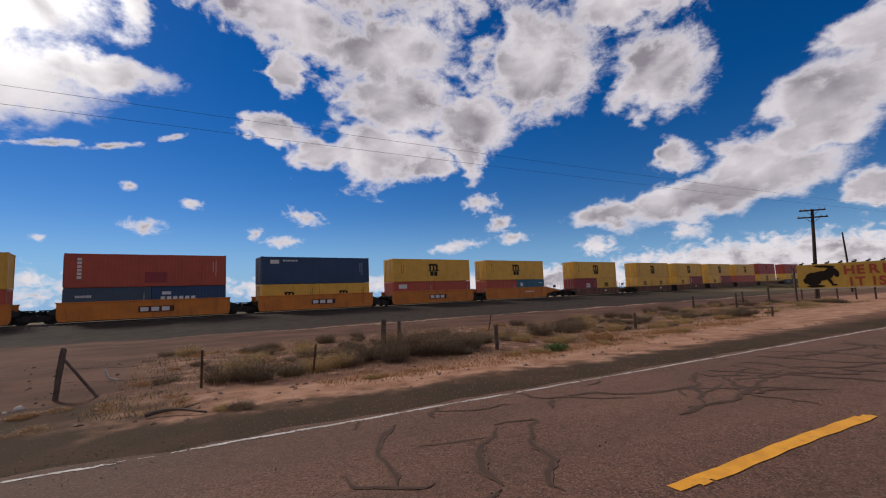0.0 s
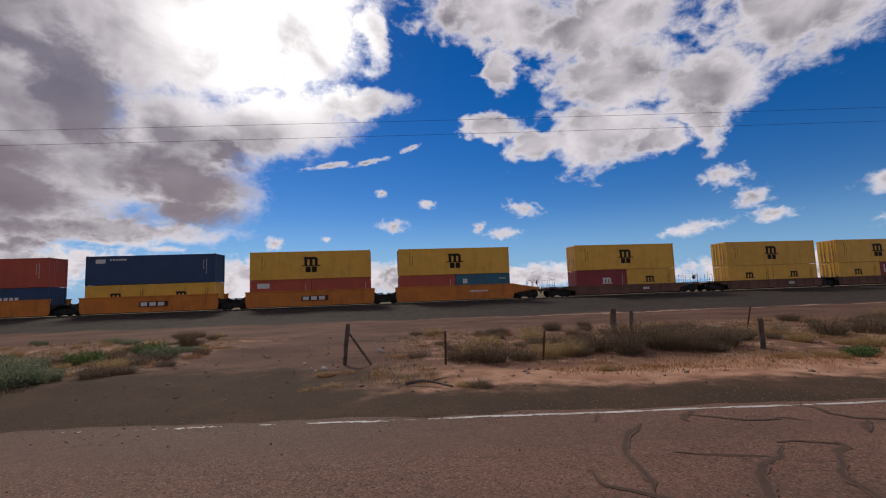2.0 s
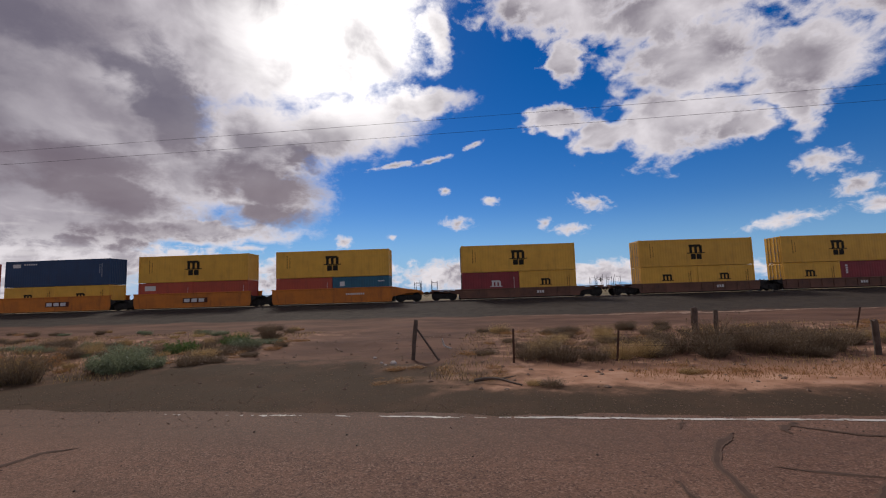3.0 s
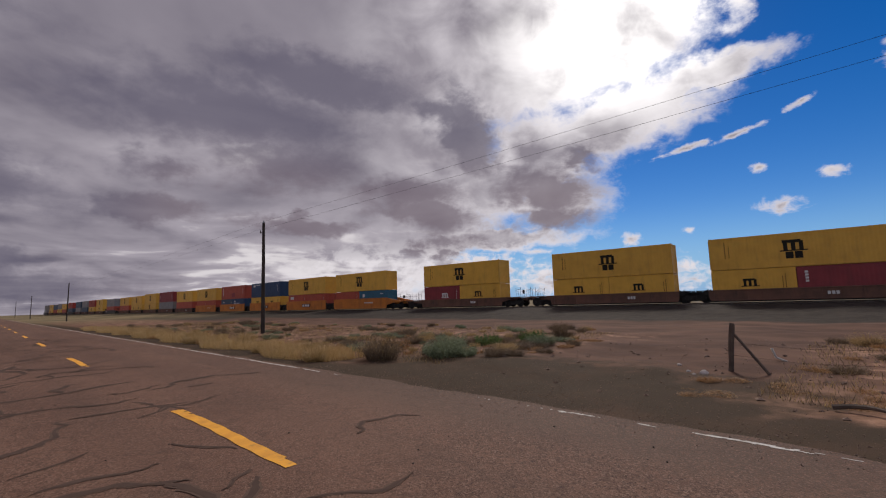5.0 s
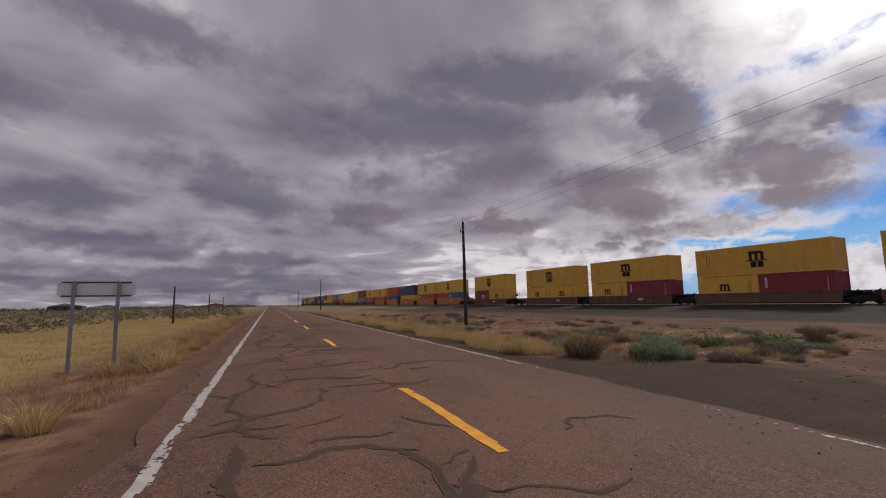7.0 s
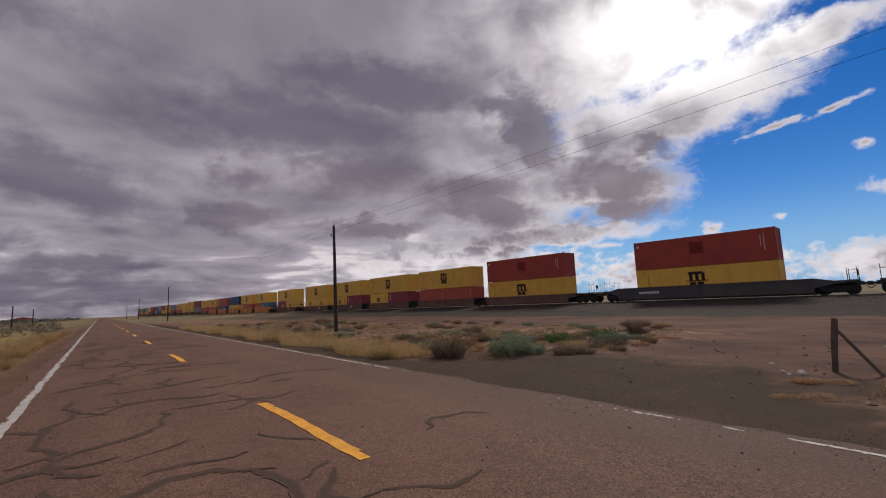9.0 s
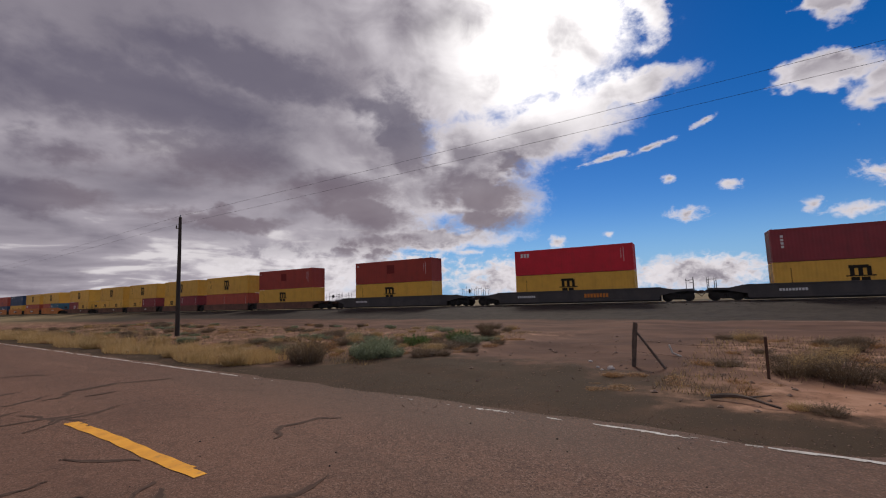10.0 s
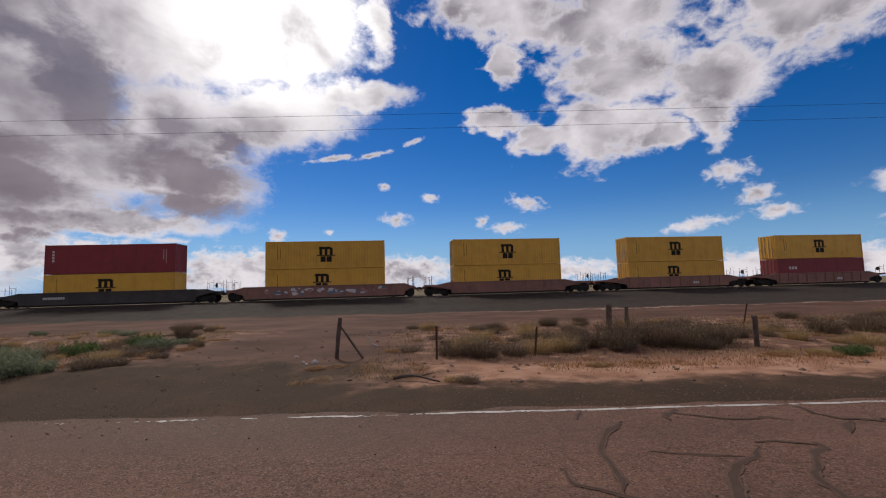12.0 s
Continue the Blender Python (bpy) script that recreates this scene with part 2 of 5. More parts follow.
def asphalt_material():
    m, g = material("asphalt")
    at = g.add("TexCoord", out=3)
    x, y, z = [g.add("SeparateXYZ", at, out=i) for i in range(3)]
    chips = g.add("TexVoronoi", at, feature="F1", out=None)
    chips.inputs["Scale"].default_value = 62.0
    speck = g.noise(at, 140.0, 3.0, 0.6)
    mottle = g.noise(at, 7.0, 9.0, 0.78)
    pits = g.noise(at, 38.0, 4.0, 0.7)
    patch = g.noise(g.vec("MULTIPLY", at, (0.35, 1.0, 1.0)), 0.7, 6.0, 0.6)
    big = g.noise(at, 0.16, 4.0, 0.5)
    color = g.mix(g.step(patch, 0.3, 0.72), (0.090, 0.046, 0.034), (0.153, 0.083, 0.058))
    color = g.mix(g.math("MULTIPLY", g.step(speck, 0.5, 0.72), 0.55), color, (0.233, 0.157, 0.121))
    color = g.mix(g.math("MULTIPLY", g.step(chips.outputs["Distance"], 0.0, 0.35, 1.0, 0.0), 0.35), color, (0.061, 0.049, 0.044))
    grey = g.math("FRACT", g.math("MULTIPLY", g.add("SeparateColor", chips.outputs["Color"]), 1.0))
    color = g.mix(g.math("MULTIPLY", g.step(grey, 0.55, 1.0), 0.55), color, (0.276, 0.178, 0.134))
    color = g.mix(g.math("MULTIPLY", g.step(grey, 0.35, 0.0), 0.65), color, (0.039, 0.024, 0.020))
    color = g.mix(g.math("MULTIPLY", g.step(mottle, 0.42, 0.62), 0.5), color, (0.183, 0.097, 0.068))
    color = g.mix(g.math("MULTIPLY", g.step(pits, 0.55, 0.62), 0.8), color, (0.045, 0.028, 0.023))
    # tyres have polished two bands a lane
    band = None
    for c in (0.1, 1.7, 3.6, 5.3):
        w = g.step(g.math("ABSOLUTE", g.math("SUBTRACT", y, c)), 0.1, 0.55, 1.0, 0.0)
        band = w if band is None else g.math("MAXIMUM", band, w)
    color = g.mix(g.math("MULTIPLY", band, 0.22), color, (0.098, 0.060, 0.047))
    # gravel carried out from the track turning off
    spill = g.math("MULTIPLY", g.step(g.math("ADD", y, g.math("MULTIPLY", patch, 2.4)), 5.2, 7.2), g.step(g.math("ABSOLUTE", g.math("ADD", x, 4.5)), 3.0, 9.0, 1.0, 0.0))
    color = g.mix(g.math("MULTIPLY", g.math("MULTIPLY", spill, g.step(pits, 0.40, 0.55)), 0.95), color, (0.088, 0.059, 0.045))
    color = g.mix(g.math("MULTIPLY", g.step(big, 0.45, 0.7), 0.3), color, (0.183, 0.101, 0.072))
    fine = g.add("TexVoronoi", g.vec("ADD", at, g.vec("SCALE", g.noise(at, 1.2, 4.0, 0.6, out=1), None)), feature="DISTANCE_TO_EDGE", out=None)
    fine.inputs["Scale"].default_value = 0.95
    crack = g.math("MULTIPLY", g.step(fine.outputs["Distance"], 0.004, 0.03, 1.0, 0.0), g.step(mottle, 0.38, 0.52))
    color = g.mix(g.math("MULTIPLY", crack, 0.32), color, (0.056, 0.036, 0.030))
    finish(g, color, g.math("MULTIPLY_ADD", speck, 0.2, 0.72), g.math("ADD", chips.outputs["Distance"], speck), 0.5, 0.0, 0.006, 0.08)
    return m


def ground_material():
    """Desert soil: red dirt, pale washed sand, gravel by the road, grey ballast by the railway, yellow-green grass in the south-west."""
    m, g = material("desert_soil")
    at = g.add("TexCoord", out=3)
    axes = g.add("SeparateXYZ", at, out=None)
    soft = g.noise(at, 0.22, 6.0, 0.6)
    mid = g.noise(at, 1.3, 7.0, 0.62)
    fine = g.noise(at, 22.0, 5.0, 0.7)
    wob = g.math("MULTIPLY", g.math("SUBTRACT", mid, 0.5), 2.6)
    x = g.math("ADD", axes.outputs[0], g.math("MULTIPLY", g.math("SUBTRACT", soft, 0.5), 6.0))
    y = g.math("ADD", axes.outputs[1], wob)
    stones = g.add("TexVoronoi", at, feature="F1", out=None)
    stones.inputs["Scale"].default_value = 55.0
    pebble = g.step(stones.outputs["Distance"], 0.1, 0.5, 1.0, 0.0)
    dirt = g.mix(g.step(soft, 0.3, 0.7), (0.120, 0.062, 0.042), (0.182, 0.102, 0.070))
    dirt = g.mix(g.math("MULTIPLY", g.step(fine, 0.45, 0.75), 0.5), dirt, (0.091, 0.052, 0.038))
    # pale sand, a strip that swings away from the road to the east
    centre = g.math("MULTIPLY_ADD", g.math("MAXIMUM", g.math("SUBTRACT", x, 9.0), 0.0), 0.16, 9.3)
    off = g.math("ABSOLUTE", g.math("SUBTRACT", y, centre))
    width = g.math("MULTIPLY_ADD", g.math("MAXIMUM", g.math("SUBTRACT", x, 5.0), 0.0), 0.07, 1.2)
    sand = g.math("MULTIPLY", g.step(g.math("SUBTRACT", off, width), -0.5, 0.45, 1.0, 0.0), g.step(x, -2.4, -0.6))
    far_sand = g.math("MULTIPLY", g.step(mid, 0.5, 0.62), g.math("MULTIPLY", g.step(y, 10.0, 12.0), g.step(y, 22.0, 27.0, 1.0, 0.0)))
    sand = g.math("MAXIMUM", sand, g.math("MULTIPLY", far_sand, 0.75))
    pale = g.mix(g.step(mid, 0.35, 0.7), (0.265, 0.136, 0.086), (0.390, 0.232, 0.160))
    color = g.mix(sand, dirt, pale)
    # the dirt road along the railway, and the turning
    lane = g.math("MULTIPLY", g.step(y, 19.0, 23.0), g.step(y, 32.0, 37.0, 1.0, 0.0))
    turn = g.math("MULTIPLY", g.step(g.math("ABSOLUTE", g.math("ADD", x, 4.2)), 2.0, 4.6, 1.0, 0.0), g.step(y, 9.5, 12.5))
    road = g.mix(g.step(g.noise(g.vec("MULTIPLY", at, (0.5, 1.0, 1.0)), 0.45, 7.0, 0.62), 0.35, 0.65), (0.078, 0.042, 0.031), (0.134, 0.074, 0.053))
    color = g.mix(g.math("MAXIMUM", lane, turn), color, road)
    # gravel
    apron = g.vec("LENGTH", g.vec("MULTIPLY", g.vec("SUBTRACT", g.add("CombineXYZ", x, y, 0.0), (-5.6, 8.2, 0.0)), (0.17, 0.25, 0.0)), out=1)
    north = g.step(y, 7.6, 8.7, 1.0, 0.0)
    gravel = g.math("MAXIMUM", g.math("MULTIPLY", north, g.step(axes.outputs[1], -1.3, 0.0, 0.3, 1.0)), g.step(g.math("ADD", apron, g.math("MULTIPLY", g.math("SUBTRACT", mid, 0.5), 0.9)), 0.65, 1.2, 1.0, 0.0))
    stone = g.mix(stones.outputs["Color"], (0.036, 0.026, 0.017), (0.132, 0.094, 0.062))
    stone = g.mix(g.math("MULTIPLY", pebble, 0.6), (0.047, 0.033, 0.022), stone)
    stone = g.mix(g.math("MULTIPLY", g.step(g.noise(at, 0.55, 6.0, 0.65), 0.45, 0.68), 0.6), stone, (0.092, 0.055, 0.037))
    color = g.mix(g.math("MULTIPLY", gravel, 0.95), color, stone)
    # ballast: the strip within some twenty metres of the rails
    line = g.math("SUBTRACT", y, g.math("MULTIPLY_ADD", axes.outputs[0], 0.03, 31.2))
    line2 = g.math("SUBTRACT", y, g.math("MULTIPLY_ADD", axes.outputs[0], 0.05, 27.5))
    ballast = g.math("MAXIMUM", g.step(line, -1.0, 1.0), g.math("MULTIPLY", g.step(line2, -1.0, 1.0), g.step(axes.outputs[0], -75.0, -65.0, 1.0, 0.0)))
    grey = g.mix(g.step(mid, 0.3, 0.7), (0.030, 0.024, 0.021), (0.050, 0.040, 0.034))
    grey = g.mix(g.math("MULTIPLY", pebble, 0.5), grey, (0.080, 0.069, 0.061))
    color = g.mix(ballast, color, grey)
    # a pale graded strip along the foot of the ballast
    strip = g.step(g.math("ABSOLUTE", g.math("ADD", line, 0.8)), 0.15, 0.5, 1.0, 0.0)
    color = g.mix(g.math("MULTIPLY", g.math("MULTIPLY", strip, g.step(axes.outputs[0], -6.0, 14.0)), 0.7), color, (0.33, 0.235, 0.185))
    # south verge and field
    south = g.step(y, -2.0, -1.4, 1.0, 0.0)
    verge = g.mix(g.step(mid, 0.35, 0.65), (0.105, 0.056, 0.038), (0.225, 0.135, 0.082))
    verge = g.mix(g.math("MULTIPLY", g.step(fine, 0.5, 0.7), 0.6), verge, (0.065, 0.038, 0.028))
    color = g.mix(g.math("MULTIPLY", south, g.step(fine, 0.2, 0.5)), color, verge)
    field = g.math("MULTIPLY", g.step(y, -4.2, -6.5), g.step(x, -10.0, -13.5))
    lawn = g.mix(g.step(g.noise(at, 0.5, 6.0, 0.65), 0.3, 0.7), (0.20, 0.138, 0.052), (0.30, 0.215, 0.085))
    color = g.mix(g.math("MULTIPLY", field, 0.9), color, lawn)
    # far off the scrub closes into an olive brown
    away = g.vec("LENGTH", at, out=1)
    scrub = g.mix(g.step(g.noise(at, 0.05, 6.0, 0.7), 0.4, 0.6), (0.115, 0.095, 0.055), (0.24, 0.18, 0.105))
    color = g.mix(g.step(away, 60.0, 150.0), color, scrub)
    finish(g, color, 0.92, g.math("ADD", g.math("MULTIPLY", fine, 0.6), g.math("MULTIPLY", pebble, g.math("ADD", gravel, ballast))), 0.35, 0.0, 0.014, 0.05)
    return m


ASPHALT, SOIL = asphalt_material(), ground_material()
SEAL = plain("crack_sealant", (0.076, 0.048, 0.038), 1.0, 0.35, 3.0)
SMEAR = plain("tar_smear", (0.104, 0.066, 0.051), 1.0, 0.3, 9.0)
WHITE_PAINT = worn("white_road_paint", (0.50, 0.47, 0.44), (0.36, 0.32, 0.29), 0.7, 3.0, dirt=0.7, grime=(0.16, 0.12, 0.10))
YELLOW_PAINT = worn("yellow_road_paint", (0.80, 0.36, 0.018), (0.66, 0.28, 0.02), 0.6, 3.0, dirt=0.45, grime=(0.2, 0.11, 0.05))
STONE = plain("loose_stone", (0.19, 0.13, 0.10), 0.9, 0.5, 3.0)
BALLAST = plain("ballast_stone", (0.066, 0.055, 0.049), 0.95, 0.4, 2.0)
WOOD = worn("weathered_wood", (0.075, 0.055, 0.045), (0.14, 0.105, 0.085), 0.9, 4.0, relief=0.6)
POLE_WOOD = worn("creosoted_wood", (0.030, 0.024, 0.021), (0.06, 0.045, 0.038), 0.85, 2.0, relief=0.5)
STEEL = worn("galvanised_steel", (0.30, 0.29, 0.29), (0.22, 0.21, 0.21), 0.5, 3.0, 0.6)
RUST = worn("rusty_steel", (0.085, 0.042, 0.028), (0.05, 0.03, 0.024), 0.8, 3.0)
RAIL = worn("rail_steel", (0.16, 0.10, 0.075), (0.24, 0.20, 0.18), 0.5, 2.0, 0.5)
TIE = worn("sleeper_wood", (0.06, 0.048, 0.04), (0.11, 0.09, 0.075), 0.9, 3.0)
BLACK = worn("black_running_gear", (0.014, 0.013, 0.013), (0.03, 0.026, 0.024), 0.7, 3.0)
WIRE = plain("wire_metal", (0.03, 0.03, 0.032), 0.6)
PAINTS = {
    "yellow": worn("container_yellow", (0.76, 0.42, 0.062), (0.66, 0.36, 0.055), 0.45, 0.8, dirt=0.18, relief=0.05),
    "red": worn("container_red_brown", (0.46, 0.082, 0.045), (0.38, 0.072, 0.046), 0.5, 0.8, dirt=0.2, relief=0.05),
    "maroon": worn("container_maroon", (0.27, 0.036, 0.044), (0.22, 0.034, 0.040), 0.5, 0.8, dirt=0.2, relief=0.05),
    "crimson": worn("container_crimson", (0.62, 0.018, 0.036), (0.52, 0.018, 0.032), 0.45, 0.8, dirt=0.12, relief=0.05),
    "brick": worn("container_brick", (0.38, 0.048, 0.030), (0.31, 0.042, 0.030), 0.5, 0.8, dirt=0.2, relief=0.05),
    "navy": worn("container_navy", (0.022, 0.058, 0.135), (0.022, 0.050, 0.11), 0.5, 0.8, dirt=0.15, relief=0.05),
    "teal": worn("container_teal", (0.030, 0.125, 0.19), (0.028, 0.10, 0.155), 0.5, 0.8, dirt=0.2, relief=0.05),
    "slate": worn("container_slate_blue", (0.05, 0.085, 0.13), (0.045, 0.07, 0.11), 0.5, 0.8, dirt=0.25, relief=0.05),
    "grey": worn("container_grey", (0.26, 0.25, 0.25), (0.2, 0.19, 0.19), 0.5, 0.8, dirt=0.25, relief=0.05),
}
CAR_PAINT = {
    "orange": worn("car_orange", (0.60, 0.195, 0.028), (0.46, 0.15, 0.03), 0.55, 0.9, dirt=0.45, grime=(0.13, 0.055, 0.03)),
    "rust": worn("car_rust_brown", (0.19, 0.090, 0.060), (0.125, 0.068, 0.05), 0.75, 1.0, dirt=0.5),
    "dark": worn("car_dark_grey", (0.055, 0.05, 0.05), (0.085, 0.075, 0.07), 0.65, 1.0, dirt=0.4),
    "pink": worn("car_faded_pink", (0.34, 0.17, 0.13), (0.26, 0.14, 0.11), 0.75, 1.0, dirt=0.45),
}
INK = plain("black_marking", (0.022, 0.018, 0.014), 0.6)
LIGHT_INK = plain("white_marking", (0.62, 0.60, 0.58), 0.6)
GHOST_INK = plain("overpainted_patch", (0.17, 0.025, 0.022), 0.6)
PANEL_INK = plain("dark_brown_panel", (0.085, 0.030, 0.018), 0.6)
SPRAY = [plain("spray_paint", c, 0.5) for c in ((0.50, 0.52, 0.56), (0.40, 0.20, 0.20), (0.16, 0.19, 0.23), (0.62, 0.60, 0.60))]
DRY = leafy("dry_stems", (0.24, 0.155, 0.065), (0.50, 0.35, 0.165))
STRAW = leafy("straw_grass", (0.34, 0.215, 0.085), (0.60, 0.42, 0.20))
BROWN = leafy("brown_twigs", (0.075, 0.050, 0.032), (0.205, 0.142, 0.088))
SAGE = leafy("sage_leaves", (0.085, 0.105, 0.060), (0.24, 0.27, 0.16))
GREEN = leafy("green_leaves", (0.035, 0.070, 0.018), (0.13, 0.19, 0.05))
RED_DRY = leafy("rust_stems", (0.22, 0.105, 0.045), (0.42, 0.24, 0.10))

# ---- shaping helpers ----
def part(name, bm, mat, parent=None, label="", smooth=False):
    """Links a bmesh as one mesh object."""
    me = bpy.data.meshes.new(name)
    bm.to_mesh(me)
    bm.free()
    return part_of(name, me, mat, parent, label, smooth)


def part_of(name, me, mat, parent=None, label="", smooth=False):
    if mat and not me.materials:
        me.materials.append(mat)
    if smooth:
        me.polygons.foreach_set("use_smooth", [True] * len(me.polygons))
    ob = new(name, me)
    ob.parent = parent
    return tagged(ob, label)


def sheet(name, verts, faces, mat, parent=None, label="", smooth=False):
    me = bpy.data.meshes.new(name)
    me.from_pydata(verts, [], faces)
    return part_of(name, me, mat, parent, label, smooth)


def block(bm, x0, x1, y0, y1, z0, z1, chamfer=0.0):
    made = bmesh.ops.create_cube(bm, size=1)["verts"]
    for v in made:
        v.co = ((x0 + x1) / 2 + v.co.x * (x1 - x0), (y0 + y1) / 2 + v.co.y * (y1 - y0), (z0 + z1) / 2 + v.co.z * (z1 - z0))
    if chamfer:
        edges = list({e for v in made for e in v.link_edges})
        bmesh.ops.bevel(bm, geom=edges, offset=chamfer, segments=1, affect="EDGES", profile=0.5)
    return made


def tube(bm, a, b, r0, r1=None, sides=8):
    a, b = Vector(a), Vector(b)
    turn = (b - a).to_track_quat("Z", "Y").to_matrix().to_4x4()
    made = bmesh.ops.create_cone(bm, cap_ends=True, segments=sides, radius1=r0, radius2=r0 if r1 is None else r1, depth=(b - a).length)["verts"]
    bmesh.ops.transform(bm, matrix=Matrix.Translation((a + b) / 2) @ turn, verts=made)
    return made


# ---- the railway's line ----
def heading(s):
    """The rails run at 8 degrees to the road and bend to 2 degrees in the west."""
    return radians(8.0 if s > 0 else max(2.0, 8.0 + 0.08 * s))


LINE = {0: Vector((-5.805, 47.286, 0.0))}
for i in range(700):
    LINE[-i - 1] = LINE[-i] - Vector((math.cos(heading(-i - 0.5)), math.sin(heading(-i - 0.5)), 0))
for i in range(400):
    LINE[i + 1] = LINE[i] + Vector((math.cos(heading(i + 0.5)), math.sin(heading(i + 0.5)), 0))
RAIL_Z = 0.75


def track(s, across=0.0, z=0.0):
    """A place on the railway: metres along it, across it (0 is between the rails, minus towards the road) and up."""
    i = math.floor(s)
    p = LINE[i].lerp(LINE[i + 1], s - i)
    a = heading(s)
    return p + Vector((-math.sin(a), math.cos(a), 0)) * (across + 1.22) + Vector((0, 0, z))


LINE_XY = np.array([track(s)[:2] for s in range(-690, 390, 10)])


def rail_offset(x, y):
    """How far a place lies from the middle of the track, minus towards the road."""
    return (y - np.interp(x, LINE_XY[:, 0], LINE_XY[:, 1])) * 0.99


WAVES = {}


def fbm(x, y, scale, seed):
    """Smooth waves of several sizes, for soil and paths."""
    if (scale, seed) not in WAVES:
        r, k = np.random.RandomState(seed), np.arange(14)
        a, f = r.uniform(0, 2 * np.pi, 14), scale * 1.45 ** (k / 2)
        WAVES[scale, seed] = np.cos(a) * f, np.sin(a) * f, r.uniform(0, 6.28, 14), 0.3 * 1.45 ** (-k / 2)
    cx, cy, shift, high = WAVES[scale, seed]
    x, y = np.broadcast_arrays(x, y)
    return np.sin(x[..., None] * cx + y[..., None] * cy + shift) @ high


def smooth(v, lo, hi):
    t = np.clip((v - lo) / (hi - lo), 0, 1)
    return t * t * (3 - 2 * t)


def ground_z(x, y):
    """Height of the soil."""
    x, y = np.asarray(x, float), np.asarray(y, float)
    off_road = np.maximum(smooth(y, 7.0, 9.5), smooth(-y, 1.6, 3.0))
    z = -0.075 - 0.03 * off_road + off_road * (0.085 * fbm(x, y, 0.8, 3) + 0.02 * fbm(x, y, 4.0, 5))
    d = np.abs(rail_offset(x, y))
    z = z + 0.20 * (1 - smooth(d, 9.0, 20.0)) + 0.55 * (1 - smooth(d, 2.8, 14.0))
    z = z + smooth(-y, 3.0, 6.0) * -0.12 + smooth(np.hypot(x, y), 250, 1500) * -2.0
    return z


def spaced(*runs):
    out = []
    for a, b, step in runs:
        out += list(np.arange(a, b, step))
    return np.array(out + [runs[-1][1]])


def lay_ground():
    xs = spaced((-3000, -400, 130), (-400, -120, 20), (-120, -40, 2.5), (-40, -14, 0.7), (-14, 20, 0.28), (20, 60, 0.9), (60, 160, 4), (160, 400, 24), (400, 3000, 130))
    ys = spaced((-3000, -300, 135), (-300, -60, 16), (-60, -16, 2), (-16, -1.0, 0.35), (-1.0, 6.6, 1.9), (6.6, 18, 0.26), (18, 36, 0.7), (36, 60, 0.8), (60, 120, 6), (120, 400, 28), (400, 3000, 130))
    gx, gy = np.meshgrid(xs, ys)
    gz = ground_z(gx, gy)
    n = len(xs)
    verts = np.stack([gx, gy, gz], -1).reshape(-1, 3)
    i = (np.arange(len(ys) - 1)[:, None] * n + np.arange(n - 1)[None]).ravel()
    faces = np.stack([i, i + 1, i + 1 + n, i + n], -1)
    return tagged(sheet("ground", verts.tolist(), faces.tolist(), SOIL, smooth=True), "red desert soil with sand, gravel and scrub", "ground", kind="structure")


lay_ground()


def road_z(y):
    return 0.03 - 0.07 * ((np.asarray(y, float) - 2.76) / 3.5) ** 2


def lay_road():
    xs = spaced((-900, -120, 40), (-120, -30, 3), (-30, 40, 0.4), (40, 120, 4), (120, 900, 60))
    rows = []
    for k, y in enumerate((-1.32, -1.22, -0.75, 0.9, 2.57, 4.4, 6.27, 6.5, 6.62)):
        ys = np.full(len(xs), y)
        if k in (0, 1, 7, 8):
            ys = ys + 0.13 * fbm(xs, xs * 0, 1.9, 8 + (k > 4)) + 0.08 * fbm(xs, xs * 0, 7.0, 9)
        zs = road_z(ys) if k not in (0, 8) else road_z(ys) - 0.16
        rows.append(np.stack([xs, ys, zs], -1))
    n = len(xs)
    verts = np.concatenate(rows).tolist()
    faces = [(r * n + i, r * n + i + 1, (r + 1) * n + i + 1, (r + 1) * n + i) for r in range(len(rows) - 1) for i in range(n - 1)]
    return tagged(sheet("road", verts, faces, ASPHALT, smooth=False), "old two-lane asphalt road with sealed cracks", "road", kind="structure")


road = lay_road()


def paint_strip(name, x0, x1, y, wide, mat, cell, keep, label, lanes=4, lift=0.005):
    """Road paint, worn through where keep() says so."""
    verts, faces = [], []
    xs = np.arange(x0, x1, cell)
    edge = [y - wide / 2 + wide * k / lanes for k in range(lanes + 1)]
    for i, x in enumerate(xs):
        for k in range(lanes):
            if not keep(x, edge[k], k in (0, lanes - 1)):
                continue
            b = len(verts)
            for px, py in ((x, edge[k]), (x + cell, edge[k]), (x + cell, edge[k + 1]), (x, edge[k + 1])):
                wav = 0.012 * math.sin(px * 2.1 + y) + 0.006 * math.sin(px * 9.7)
                verts.append((px, py + wav, float(road_z(py)) + lift))
            faces.append((b, b + 1, b + 2, b + 3))
    return sheet(name, verts, faces, mat, road, label)


def worn_away(x, y, limit, rim):
    v = noise.noise(Vector((x * 1.7, y * 5.0, 1.0))) + 0.55 * noise.noise(Vector((x * 9.0, y * 24.0, 3.0))) + 0.35 * noise.noise(Vector((x * 37.0, y * 60.0, 5.0)))
    return v < limit - (0.25 if rim else 0)


def north_limit(x):
    """The line by the turning is nearly gone."""
    return 0.42 - 0.82 * float(smooth(x, -13, -7) * (1 - smooth(x, -3.5, 1.5)))


